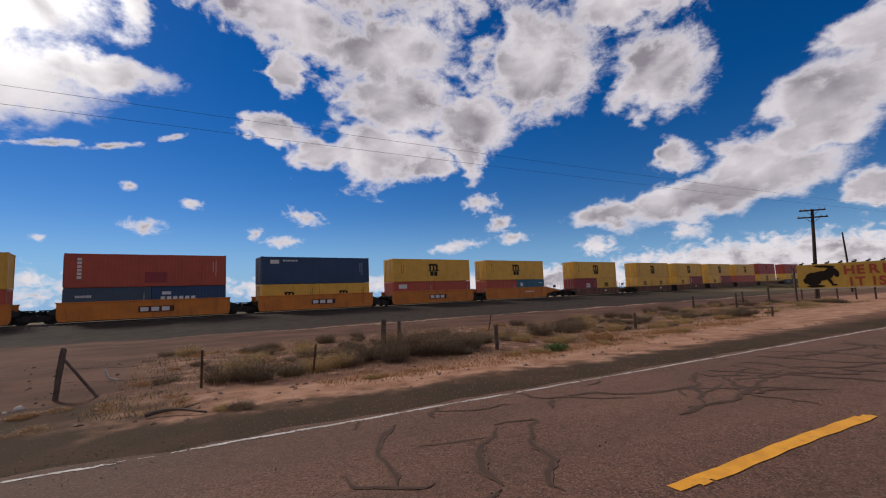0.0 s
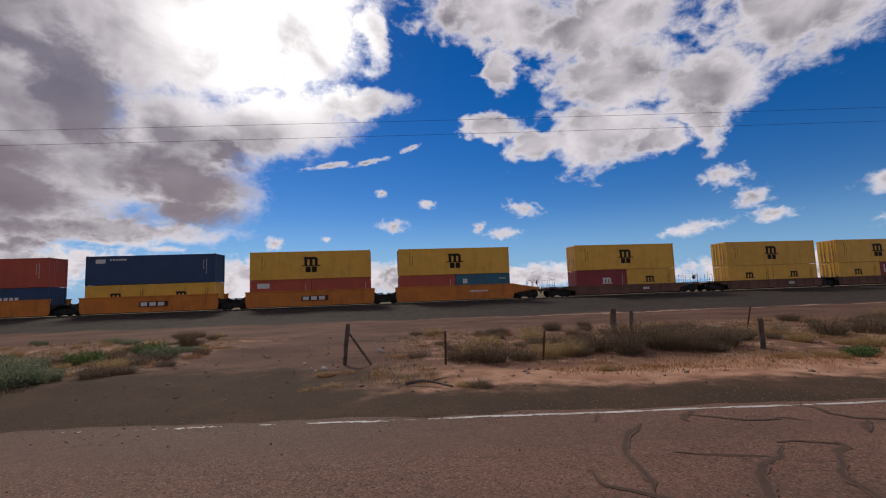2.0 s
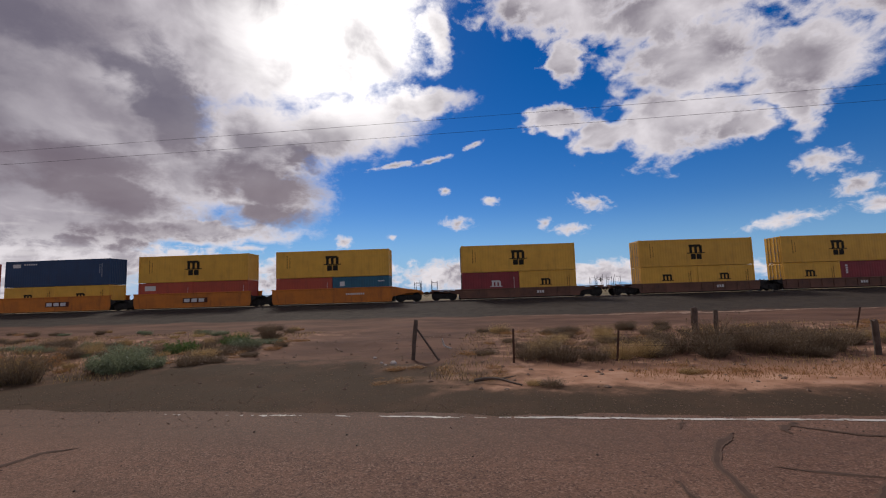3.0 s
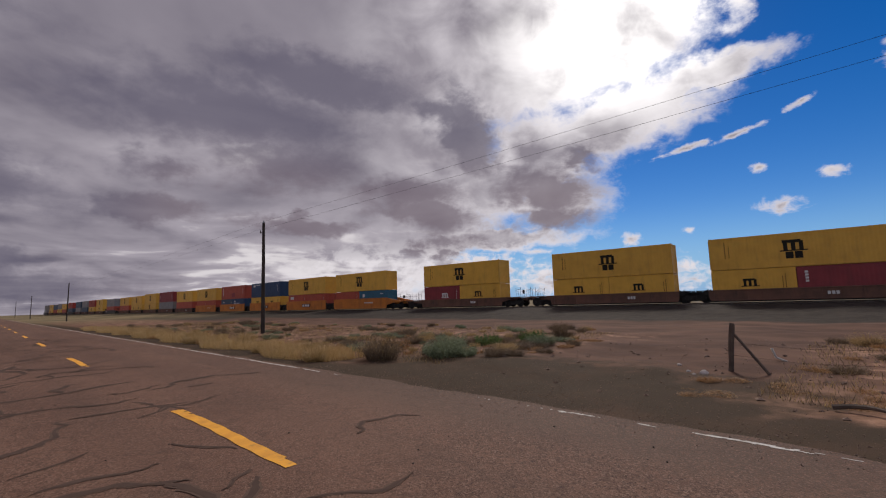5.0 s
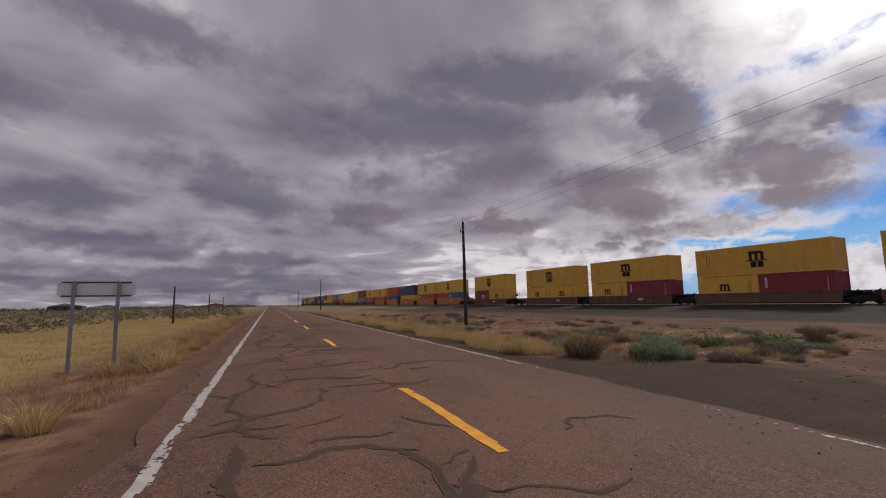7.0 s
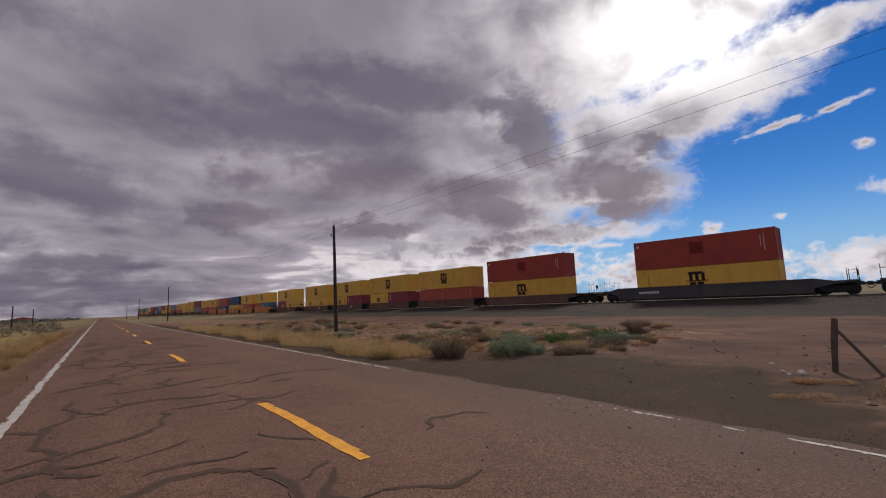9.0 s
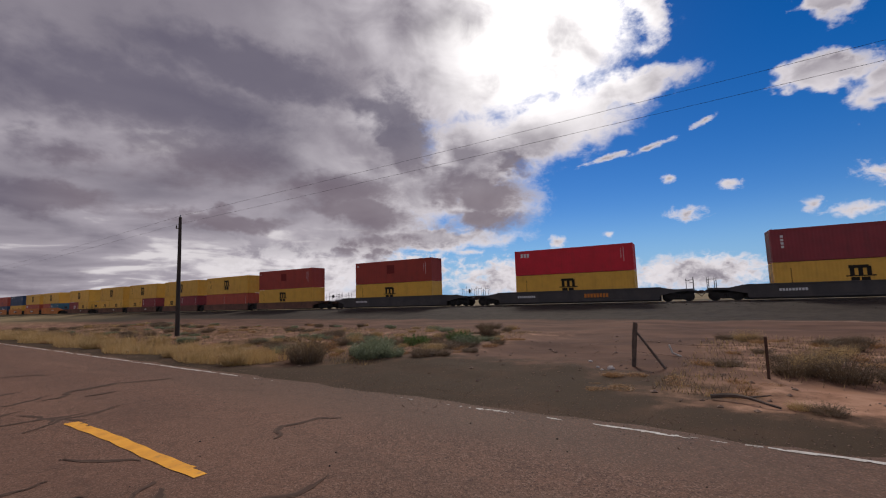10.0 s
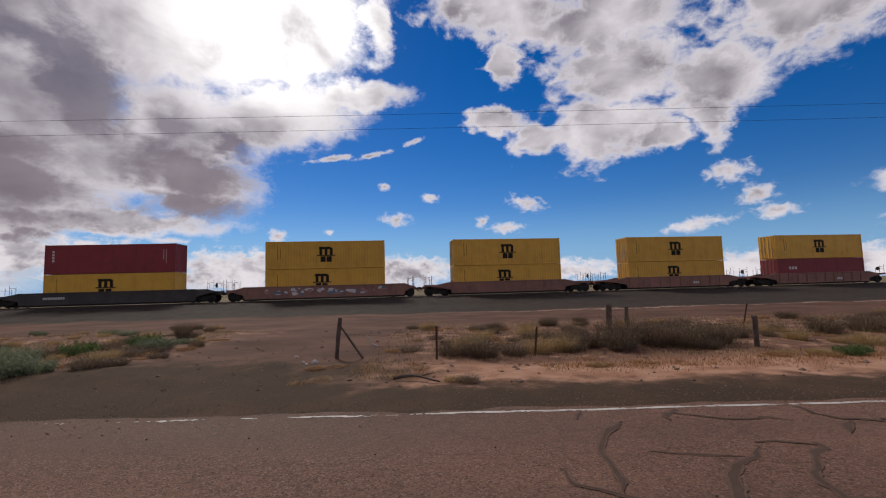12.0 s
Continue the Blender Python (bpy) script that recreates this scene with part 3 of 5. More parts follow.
paint_strip("edge_line", -45, 32, 6.27, 0.095, WHITE_PAINT, 0.04, lambda x, y, rim: worn_away(x, y, north_limit(x), rim), "cracked white edge line")
paint_strip("edge_line", -420, -45, 6.27, 0.095, WHITE_PAINT, 3.0, lambda x, y, rim: True, "white edge line", 1)
paint_strip("edge_line", 32, 420, 6.27, 0.095, WHITE_PAINT, 3.0, lambda x, y, rim: True, "white edge line", 1)
paint_strip("edge_line", -40, 25, -0.73, 0.16, WHITE_PAINT, 0.035, lambda x, y, rim: worn_away(x, y, 0.46, rim), "flaking white edge line", 5)
paint_strip("edge_line", -420, -40, -0.75, 0.15, WHITE_PAINT, 3.0, lambda x, y, rim: True, "white edge line", 1)
for k in range(-24, 4):
    x0 = -7.93 + 12.19 * k - (0.6 if k == 1 else 0)
    near = -3 < k < 3
    paint_strip("centre_dash", x0, x0 + 3.7, 2.40 if k == 1 else 2.585, 0.165, YELLOW_PAINT, 0.035 if near else 0.6,
                (lambda x, y, rim, x0=x0: worn_away(x, y, 0.85 - 1.2 * max(0, 0.5 - min(x - x0, x0 + 3.7 - x)), rim)) if near else (lambda x, y, rim: True), "yellow centre dash", 4 if near else 1)


def seal_cracks():
    """Tar run along the cracks: wandering ribbons of uneven width, each with a paler smear round it."""
    r = random.Random(12)
    core, smear = ([], []), ([], [])

    def edge(mesh, last, x, y, a, w, lift):
        verts, faces = mesh
        nx, ny = -math.sin(a) * w / 2, math.cos(a) * w / 2
        b = len(verts)
        verts.extend([(x + nx, y + ny, float(road_z(y + ny)) + lift), (x - nx, y - ny, float(road_z(y - ny)) + lift)])
        if last is not None:
            faces.append((last, last + 1, b + 1, b))
        return b

    def ribbon(x, y, a, length, wide):
        inner = outer = None
        aim, step, k = a, 0.06, 0
        while length > 0 and -1.12 < y < 6.1:
            bend = r.gauss(0, 0.12) - 0.20 * math.sin(a - aim)
            if r.random() < 0.16:
                bend += r.choice((-1, 1)) * r.uniform(0.4, 1.0)
            a += bend
            x, y, length, k = x + math.cos(a) * step, y + math.sin(a) * step, length - step, k + 1
            taper = min(1, length * 3 + 0.1, k * 0.12 + 0.2)
            w = wide * (0.30 + 1.7 * abs(noise.noise(Vector((x * 1.6, y * 1.6, 7.0)))) + 0.8 * abs(noise.noise(Vector((x * 7, y * 7, 2.0)))) + 0.2 * r.random()) * taper
            inner = edge(core, inner, x, y, a, w, 0.0040)
            outer = edge(smear, outer, x + r.gauss(0, 0.006), y + r.gauss(0, 0.006), a, w * 1.25 + 0.03 * taper, 0.0022)
            if k % 12 == 8 and r.random() < 0.20 and wide > 0.045:
                ribbon(x, y, a + r.choice((-1, 1)) * r.uniform(0.5, 1.3), r.uniform(0.4, 1.8), wide * 0.66)

    # each: where it starts, the way it runs (radians), its length and width
    west = ((-5.8, 0.05, -0.2, 1.5, 0.17), (-5.6, 0.0, 0.25, 1.6, 0.13), (-6.3, -0.45, 2.5, 1.2, 0.10), (-6.7, 0.0, 3.1, 5.0, 0.09), (-5.0, 0.15, 1.3, 1.9, 0.11), (-4.9, 1.6, -0.1, 1.6, 0.10), (-8.7, 1.25, 0.05, 3.8, 0.085),
            (-8.7, 1.3, 1.45, 1.7, 0.07), (-7.8, 2.0, 2.5, 1.8, 0.06), (-4.3, 2.25, -0.15, 1.4, 0.12), (-5.7, -1.08, 1.2, 0.5, 0.20), (-6.1, 2.0, 0.8, 1.0, 0.05), (-10.0, 0.3, 1.3, 2.4, 0.07))
    east = ((5.4, 5.5, -0.45, 2.4, 0.09), (7.0, 4.7, -0.9, 1.8, 0.08), (5.6, 3.7, 0.1, 4.5, 0.09), (7.6, 3.7, 1.0, 1.8, 0.08), (3.5, 4.75, -1.9, 1.9, 0.08), (4.1, 4.8, -1.5, 2.4, 0.07), (9.0, 5.4, -1.4, 2.8, 0.09), (10.3, 4.5, -0.5, 3.4, 0.08),
            (2.6, 5.7, -1.6, 2.2, 0.075), (4.9, 5.9, -1.1, 1.8, 0.08), (11.5, 5.8, -1.7, 3.2, 0.09), (13.5, 4.0, 0.5, 3.0, 0.09), (1.4, 4.3, -0.7, 1.2, 0.05), (6.2, 5.9, -0.05, 5.0, 0.07), (12.0, 2.4, 1.3, 3.2, 0.1))
    for x, y, a, length, wide in west + east:
        ribbon(x, y, a, length, wide * (0.72 if x > 0 else 0.9))
    for k in range(16):
        ribbon(r.uniform(2.0, 11.0), r.uniform(2.8, 5.9), r.uniform(0, 6.28), r.uniform(0.6, 2.2), r.choice((0.035, 0.05)))
    for k in range(9):
        ribbon(r.uniform(-11.0, -4.0), r.uniform(-0.6, 3.6), r.uniform(0, 6.28), r.uniform(0.5, 2.0), r.choice((0.045, 0.06)))
    # further off they cross the lanes every metre or two
    for x0, x1 in ((-40.0, -8.5), (10.0, 44.0)):
        x = x0
        while x < x1:
            ribbon(x, r.uniform(-0.9, 3.0), 1.57 + r.gauss(0, 0.4), r.uniform(1.2, 3.8), r.choice((0.05, 0.07, 0.10)))
            x += r.uniform(0.5, 1.5)
    for x, y, a, length in ((-36, 0.3, 0.05, 26), (-30, 1.5, -0.05, 20), (-34, 3.7, 0.03, 14), (10, 1.2, 0.05, 16), (12, 5.0, -0.02, 20)):
        ribbon(x, y, a, length, 0.08)
    tagged(sheet("crack_seal", *core, SEAL, road, "dark tar sealing the cracks"), kind="stuff")
    tagged(sheet("crack_smear", *smear, SMEAR, road, "thin tar smeared beside the cracks"), kind="stuff")


seal_cracks()


# ---- rails ----
def lay_track():
    for across in (-0.7525, 0.7525):
        verts, faces = [], []
        profile = ((-0.07, 0.0), (-0.07, 0.02), (-0.012, 0.035), (-0.012, 0.12), (-0.036, 0.135), (-0.036, 0.17), (0.036, 0.17), (0.036, 0.135), (0.012, 0.12), (0.012, 0.035), (0.07, 0.02), (0.07, 0.0))
        m = len(profile)
        for s in range(-640, 330, 10):
            b = len(verts)
            verts += [track(s, across + py, RAIL_Z - 0.17 + pz)[:] for py, pz in profile]
            if b:
                faces += [(b - m + k, b - m + (k + 1) % m, b + (k + 1) % m, b + k) for k in range(m)]
        tagged(sheet("rail", verts, faces, RAIL), "rusty steel rail with a bright head", "rail", "rails of the track", kind="structure")
    verts, faces = [], []
    for k in range(-700, 500):
        s = k * 0.55 + 30
        a = heading(s)
        for dx, dy, dz in ((-.11, -1.3, 0), (.11, -1.3, 0), (.11, 1.3, 0), (-.11, 1.3, 0), (-.11, -1.3, .17), (.11, -1.3, .17), (.11, 1.3, .17), (-.11, 1.3, .17)):
            verts.append((track(s, dy, RAIL_Z - 0.345 + dz) + Vector((math.cos(a), math.sin(a), 0)) * dx)[:])
        b = len(verts) - 8
        faces += [(b + i for i in f) for f in ((4, 5, 6, 7), (0, 1, 5, 4), (1, 2, 6, 5), (2, 3, 7, 6), (3, 0, 4, 7))]
    tagged(sheet("sleepers", verts, [tuple(f) for f in faces], TIE), "dark timber sleepers bedded in ballast", "sleeper", kind="stuff")


lay_track()

# ---- the train ----
SPEED = 20.2
ROLLING = []  # things of the train, with their place along it
MESHES = {}


def shared(key, make):
    """A mesh that is built once and used by all alike pieces."""
    if key not in MESHES:
        bm = bmesh.new()
        make(bm)
        me = bpy.data.meshes.new(key[0])
        bm.to_mesh(me)
        bm.free()
        MESHES[key] = me
    return MESHES[key]


def corrugated(bm, x0, x1, y, depth, z0, z1, pitch=0.278):
    """A wall of pressed steel: flat, slope, flat, slope."""
    n = max(2, round((x1 - x0) / pitch))
    p = (x1 - x0) / n
    cut = [(x0, 0.0)]
    for k in range(n):
        b = x0 + k * p
        cut += [(b + p * 0.25, 0.0), (b + p * 0.5, 1.0), (b + p * 0.75, 1.0), (b + p, 0.0)]
    rows = [[bm.verts.new((x, y + depth * d, z)) for x, d in cut] for z in (z0, z1)]
    for k in range(len(cut) - 1):
        f = (rows[0][k], rows[0][k + 1], rows[1][k + 1], rows[1][k])
        bm.faces.new(f if depth > 0 else f[::-1])


def container_body(L, H):
    def make(bm):
        corrugated(bm, -L / 2 + 0.12, L / 2 - 0.12, -1.203, 0.009, 0.14, H - 0.10)
        corrugated(bm, -L / 2 + 0.12, L / 2 - 0.12, 1.203, -0.009, 0.14, H - 0.10)
        block(bm, -L / 2 + 0.06, L / 2 - 0.06, -1.19, 1.19, H - 0.055, H - 0.02)
        block(bm, -L / 2 + 0.06, L / 2 - 0.06, -1.16, 1.16, 0.10, 0.16)
        before = set(bm.verts)
        corrugated(bm, -1.1, 1.1, -(L / 2 - 0.03), 0.04, 0.14, H - 0.10, 0.25)
        bmesh.ops.rotate(bm, cent=(0, 0, 0), matrix=Matrix.Rotation(radians(90), 3, "Z"), verts=[v for v in bm.verts if v not in before])
    return make


def container_frame(L, H):
    def make(bm):
        for sx in (-1, 1):
            for sy in (-1, 1):
                x, y = sx * (L / 2 - 0.08), sy * 1.139
                block(bm, x - 0.08, x + 0.08, y - 0.08, y + 0.08, 0.12, H - 0.12)
                for z in (0.0, H - 0.118):
                    block(bm, sx * L / 2 - 0.09 - sx * 0.09, sx * L / 2 + 0.09 - sx * 0.09, y - 0.081, y + 0.081, z, z + 0.118, 0.012)
        for sy in (-1, 1):
            y = sy * 1.185
            block(bm, -L / 2 + 0.16, L / 2 - 0.16, y - 0.03, y + 0.03, H - 0.11, H - 0.03)
            block(bm, -L / 2 + 0.16, L / 2 - 0.16, y - 0.025, y + 0.025, 0.02, 0.15)
        for sx in (-1, 1):
            x = sx * (L / 2 - 0.06)
            block(bm, x - 0.05, x + 0.05, -1.06, 1.06, H - 0.12, H - 0.02)
            block(bm, x - 0.05, x + 0.05, -1.06, 1.06, 0.02, 0.15)
    return make


def container_door(H):
    def make(bm):
        block(bm, -0.04, 0.0, 0.01, 1.05, 0.16, H - 0.13, 0.01)
        for z in (0.5, 1.0, 1.5, 2.0):
            block(bm, -0.052, -0.04, 0.06, 1.0, z, z + 0.22, 0.005)
    return make


def locking_bar(H):
    def make(bm):
        tube(bm, (-0.075, 0, 0.14), (-0.075, 0, H - 0.10), 0.022, sides=6)
        for z in (0.2, 0.75, 1.25, H - 0.2):
            block(bm, -0.085, -0.05, -0.06, 0.06, z, z + 0.07)
        block(bm, -0.105, -0.085, -0.02, 0.28, 1.08, 1.13)
    return make


def emblem(bm, w, h):
    """Three upright bars under a lintel, on a ground line."""
    t = w * 0.215
    for x in (-w / 2, -t / 2, w / 2 - t):
        block(bm, x, x + t, -0.003, 0.003, 0.0, h - t * 0.4)
    block(bm, -w / 2 - t * 0.2, w / 2 - t * 0.5, -0.0035, 0.0025, h - t * 0.9, h)
    block(bm, -w / 2 - t * 0.9, w / 2 + t * 0.9, -0.0035, 0.0025, -t * 0.35, 0.0)


def bars(bm, w, h, n, gap=0.3):
    """A word as a row of plain bars."""
    p = w / n
    for k in range(n):
        block(bm, -w / 2 + k * p, -w / 2 + k * p + p * (1 - gap), -0.003, 0.003, 0, h)


FACE = -1.2085


def container(L, H, color, label, marks=(), group="containers on the train"):
    ob = tagged(new("shipping_container"), label, "container", group)
    part_of("body", shared(("body", L, H, color), container_body(L, H)), PAINTS[color], ob)
    part_of("frame", shared(("frame", L, H, color), container_frame(L, H)), PAINTS[color], ob)
    for side in (1, -1):
        door = part_of("door", shared(("door", H, color), container_door(H)), PAINTS[color], ob)
        door.matrix_basis = pose(-L / 2 + 0.015, 0, 0) @ Matrix.Diagonal((1, side, 1, 1))
        for y in (0.3, 0.75):
            rod = part_of("locking_bar", shared(("locking_bar", H), locking_bar(H)), STEEL, door)
            rod.matrix_basis = pose(0, y, 0)
    for kind, x, z, w, h, *more in marks:
        mat = more[0] if more else INK
        n = more[1] if len(more) > 1 else 4
        if kind == "emblem":
            m = part_of("emblem", shared(("emblem", w, h), lambda bm: emblem(bm, w, h)), mat, ob, "black emblem")
        elif kind == "bars":
            m = part_of("lettering", shared(("lettering", w, h, n, mat.name), lambda bm: bars(bm, w, h, n, 0.16 if n == 2 else 0.3)), mat, ob)
        elif kind == "upright":
            m = part_of("lettering", shared(("upright", w, h, n, mat.name), lambda bm: [block(bm, -w / 2, w / 2, -0.003, 0.003, k * h / n, (k + 0.7) * h / n) for k in range(n)]), mat, ob)
        else:
            m = part_of("patch", shared(("patch", w, h, mat.name), lambda bm: block(bm, -w / 2, w / 2, -0.0025, 0.0025, 0, h)), mat, ob)
        m.matrix_basis = pose(x, FACE, z)
    return ob


HC, STD, L40, L20 = 2.896, 2.591, 12.192, 6.058
BIG = [("emblem", 0, 1.42, 1.35, 0.86), ("bars", 0.06, 0.70, 1.25, 0.58, INK, 2), ("upright", -4.9, 1.0, 0.07, 1.5, INK, 9), ("upright", -4.6, 1.1, 0.05, 1.1, INK, 7)]
SMALL20 = [("emblem", -0.2, 1.15, 0.95, 0.62), ("upright", 2.3, 0.9, 0.05, 1.2, INK, 7), ("upright", 2.1, 0.9, 0.05, 1.0, INK, 6)]
LOW40 = [("emblem", -0.4, 1.55, 1.35, 0.82), ("bars", -0.4, 1.0, 1.3, 0.4, INK, 2), ("upright", -4.9, 1.1, 0.06, 1.3, INK, 8)]
SIDE_CODE = [("upright", 5.2, 0.9, 0.05, 1.5, LIGHT_INK, 9), ("upright", 4.95, 1.3, 0.05, 1.0, LIGHT_INK, 6)]

YELLOW_40 = "yellow corrugated steel shipping container with black emblem"
YELLOW_20 = "short yellow corrugated container with black emblem"
RED_20 = "short faded red corrugated steel container"
MAROON_20 = "short maroon corrugated container with white code"
TEAL_20 = "short teal blue container with white patch"
DARK_RED = "dark red corrugated container with overpainted dark patch"
SPEC = {
    "Y": (L40, HC, "yellow", YELLOW_40, BIG), "YL": (L40, HC, "yellow", YELLOW_40, LOW40),
    "y": (L20, STD, "yellow", YELLOW_20, SMALL20),
    "r": (L20, STD, "red", RED_20, [("upright", 2.5, 0.8, 0.05, 1.3, LIGHT_INK, 7)]),
    "rl": (L20, STD, "red", RED_20, [("patch", -1.7, 1.75, 1.2, 0.5, LIGHT_INK), ("upright", 2.5, 0.8, 0.05, 1.3, LIGHT_INK, 7)]),
    "rm": (L20, STD, "maroon", "short maroon corrugated container with pale emblem", [("emblem", 0.6, 1.1, 0.95, 0.6, LIGHT_INK), ("upright", 2.5, 0.8, 0.05, 1.3, LIGHT_INK, 7)]),
    "m": (L20, STD, "maroon", MAROON_20, [("upright", -2.4, 1.3, 0.22, 1.0, LIGHT_INK, 4), ("upright", 2.4, 0.9, 0.05, 1.3, LIGHT_INK, 7)]),
    "t": (L20, STD, "teal", TEAL_20, [("patch", -2.0, 1.6, 0.5, 0.5, LIGHT_INK), ("bars", 2.2, 2.0, 0.7, 0.12, LIGHT_INK, 5)]),
    "TR": (L40, HC, "red", "red brown container with white upright lettering", [("upright", -5.1, 0.75, 0.3, 1.85, LIGHT_INK, 6), ("patch", 0.3, 0.35, 1.7, 0.95, PAINTS["maroon"])] + SIDE_CODE),
    "n": (L20, STD, "slate", "short slate blue container with small white lettering", [("bars", -1.7, 1.75, 1.1, 0.2, LIGHT_INK, 7), ("upright", 2.5, 0.8, 0.05, 1.3, LIGHT_INK, 7)]),
    "nc": (L20, STD, "navy", "short navy container with white lettering", [("bars", -0.9, 1.35, 2.9, 0.33, LIGHT_INK, 6), ("patch", -1.9, 1.85, 0.7, 0.28, LIGHT_INK), ("patch", -2.95, 0.9, 0.07, 1.5, LIGHT_INK)]),
    "N": (L40, HC, "navy", "navy blue container with white emblem and lettering", [("patch", -4.75, 2.15, 0.9, 0.4, LIGHT_INK), ("bars", -3.1, 2.4, 1.6, 0.16, LIGHT_INK, 6)] + SIDE_CODE),
    "D": (L40, HC, "brick", DARK_RED, [("patch", -0.2, 1.2, 1.2, 1.1, GHOST_INK), ("patch", -5.7, 2.3, 0.2, 0.2, LIGHT_INK)] + SIDE_CODE),
    "C": (L40, STD + 0.13, "crimson", "crimson red container with small white lettering", [("bars", -4.9, 1.95, 1.05, 0.42, LIGHT_INK, 3)] + SIDE_CODE),
    "M": (L40, HC, "maroon", "maroon container with white upright lettering", [("upright", -5.3, 1.2, 0.2, 1.2, LIGHT_INK, 4)] + SIDE_CODE),
    "RL": (L40, HC, "maroon", "long maroon container under a yellow one", [("bars", -3.9, 1.6, 1.2, 0.35, LIGHT_INK, 3)]),
    "OL": (L40, STD, "red", "long faded red container", []),
    "G": (L40, HC, "grey", "grey corrugated steel shipping container", []),
    "T40": (L40, HC, "slate", "slate blue corrugated steel shipping container", []),
}


def side_sill(a0, a1, low, top, style, side):
    def make(bm):
        y0, y1 = (1.30, 1.38) if side > 0 else (-1.38, -1.30)
        out = 1 if side > 0 else -1
        slope = 0.55
        # plate with slanting ends
        pts = [(-a0 + slope * 0.2, low), (a1 - slope * 0.2, low), (a1, low + 0.35), (a1, top - 0.1), (-a0, top - 0.1), (-a0, low + 0.35)]
        near = [bm.verts.new((x, y0, z)) for x, z in pts]
        far = [bm.verts.new((x, y1, z)) for x, z in pts]
        bm.faces.new(near)
        bm.faces.new(far[::-1])
        for k in range(6):
            bm.faces.new((near[k], far[k], far[(k + 1) % 6], near[(k + 1) % 6])[::-1])
        block(bm, -a0 - 0.05, a1 + 0.05, min(y0, y1) - 0.05, max(y0, y1) + 0.05, top - 0.11, top, 0.015)
        block(bm, -a0 + 0.15, a1 - 0.15, min(y0, y1) - 0.04, max(y0, y1) + 0.04, low - 0.06, low + 0.06, 0.015)
        face = y1 if side > 0 else y0
        if style == "ribbed":
            x = -a0 + 0.35
            while x < a1 - 0.2:
                block(bm, x, x + 0.09, min(face, face + out * 0.07), max(face, face + out * 0.07), low + 0.06, top - 0.11)
                x += 1.26
        elif style == "posts":
            for x in (-a0 + 0.1, -0.05, a1 - 0.2):
                block(bm, x, x + 0.14, min(face, face + out * 0.06), max(face, face + out * 0.06), low + 0.06, top - 0.11)
        else:
            for x in (-a0 + 0.5, a1 - 0.6):
                block(bm, x, x + 0.05, min(face, face + out * 0.02), max(face, face + out * 0.02), low + 0.1, top - 0.12)
    return make


def wheel_mesh(bm):
    tube(bm, (0, -0.065, 0), (0, 0.065, 0), 0.46, sides=20)
    tube(bm, (0, 0.065, 0), (0, 0.09, 0), 0.49, sides=20)
    tube(bm, (0, -0.10, 0), (0, -0.06, 0), 0.14, sides=12)


def truck_frame(bm):
    pts = [(-1.15, 0.38), (-0.75, 0.34), (-0.4, 0.2), (0.4, 0.2), (0.75, 0.34), (1.15, 0.38), (1.15, 0.62), (0.5, 0.74), (-0.5, 0.74), (-1.15, 0.62)]
    near = [bm.verts.new((x, -0.07, z)) for x, z in pts]
    far = [bm.verts.new((x, 0.07, z)) for x, z in pts]
    bm.faces.new(near)
    bm.faces.new(far[::-1])
    for k in range(len(pts)):
        bm.faces.new((near[k], far[k], far[(k + 1) % 10], near[(k + 1) % 10])[::-1])
    for x in (-0.88, 0.88):
        tube(bm, (x, -0.16, 0.46), (x, 0.05, 0.46), 0.14, sides=10)
    for x in (-0.15, 0.0, 0.15):
        tube(bm, (x, -0.1, 0.3), (x, -0.1, 0.62), 0.06, sides=6)


def truck(car, x):
    ob = part_of("truck", shared(("truck",), lambda bm: (block(bm, -0.2, 0.2, -1.0, 1.0, 0.42, 0.72, 0.02), [tube(bm, (sx, -0.7, 0.46), (sx, 0.7, 0.46), 0.08, sides=8) for sx in (-0.88, 0.88)])), BLACK, car)
    ob.matrix_basis = pose(x, 0, 0)
    for side in (-1, 1):
        f = part_of("side_frame", shared(("side_frame",), truck_frame), BLACK, ob)
        f.matrix_basis = pose(0, side * 1.0, 0, 0, 0, 0 if side < 0 else 180)
        for sx in (-0.88, 0.88):
            w = part_of("wheel", shared(("wheel",), wheel_mesh), BLACK, ob)
            w.matrix_basis = pose(sx, side * 0.76, 0.49, 0, 0, 0 if side < 0 else 180)


def end_deck(length, drop, top):
    """The platform past the well: a tapering deck on a centre sill, with a sloping gusset each side."""
    def make(bm):
        block(bm, 0.0, length - 0.35, -0.35, 0.35, 0.74, 1.05, 0.02)
        block(bm, 0.0, length - 0.55, -1.34, 1.34, 1.08, 1.16, 0.01)
        for side in (-1, 1):
            y0, y1 = sorted((side * 1.26, side * 1.36))
            pts = [(0, 0.62), (0, top - 0.02), (min(1.2, length * 0.4), top - 0.05 - drop * 0.2), (length - 0.6, 1.2), (length - 0.6, 1.02), (length * 0.45, 0.95)]
            near = [bm.verts.new((x, y0, z)) for x, z in pts]
            far = [bm.verts.new((x, y1, z)) for x, z in pts]
            bm.faces.new(near)
            bm.faces.new(far[::-1])
            for k in range(6):
                bm.faces.new((near[k], far[k], far[(k + 1) % 6], near[(k + 1) % 6])[::-1])
    return make


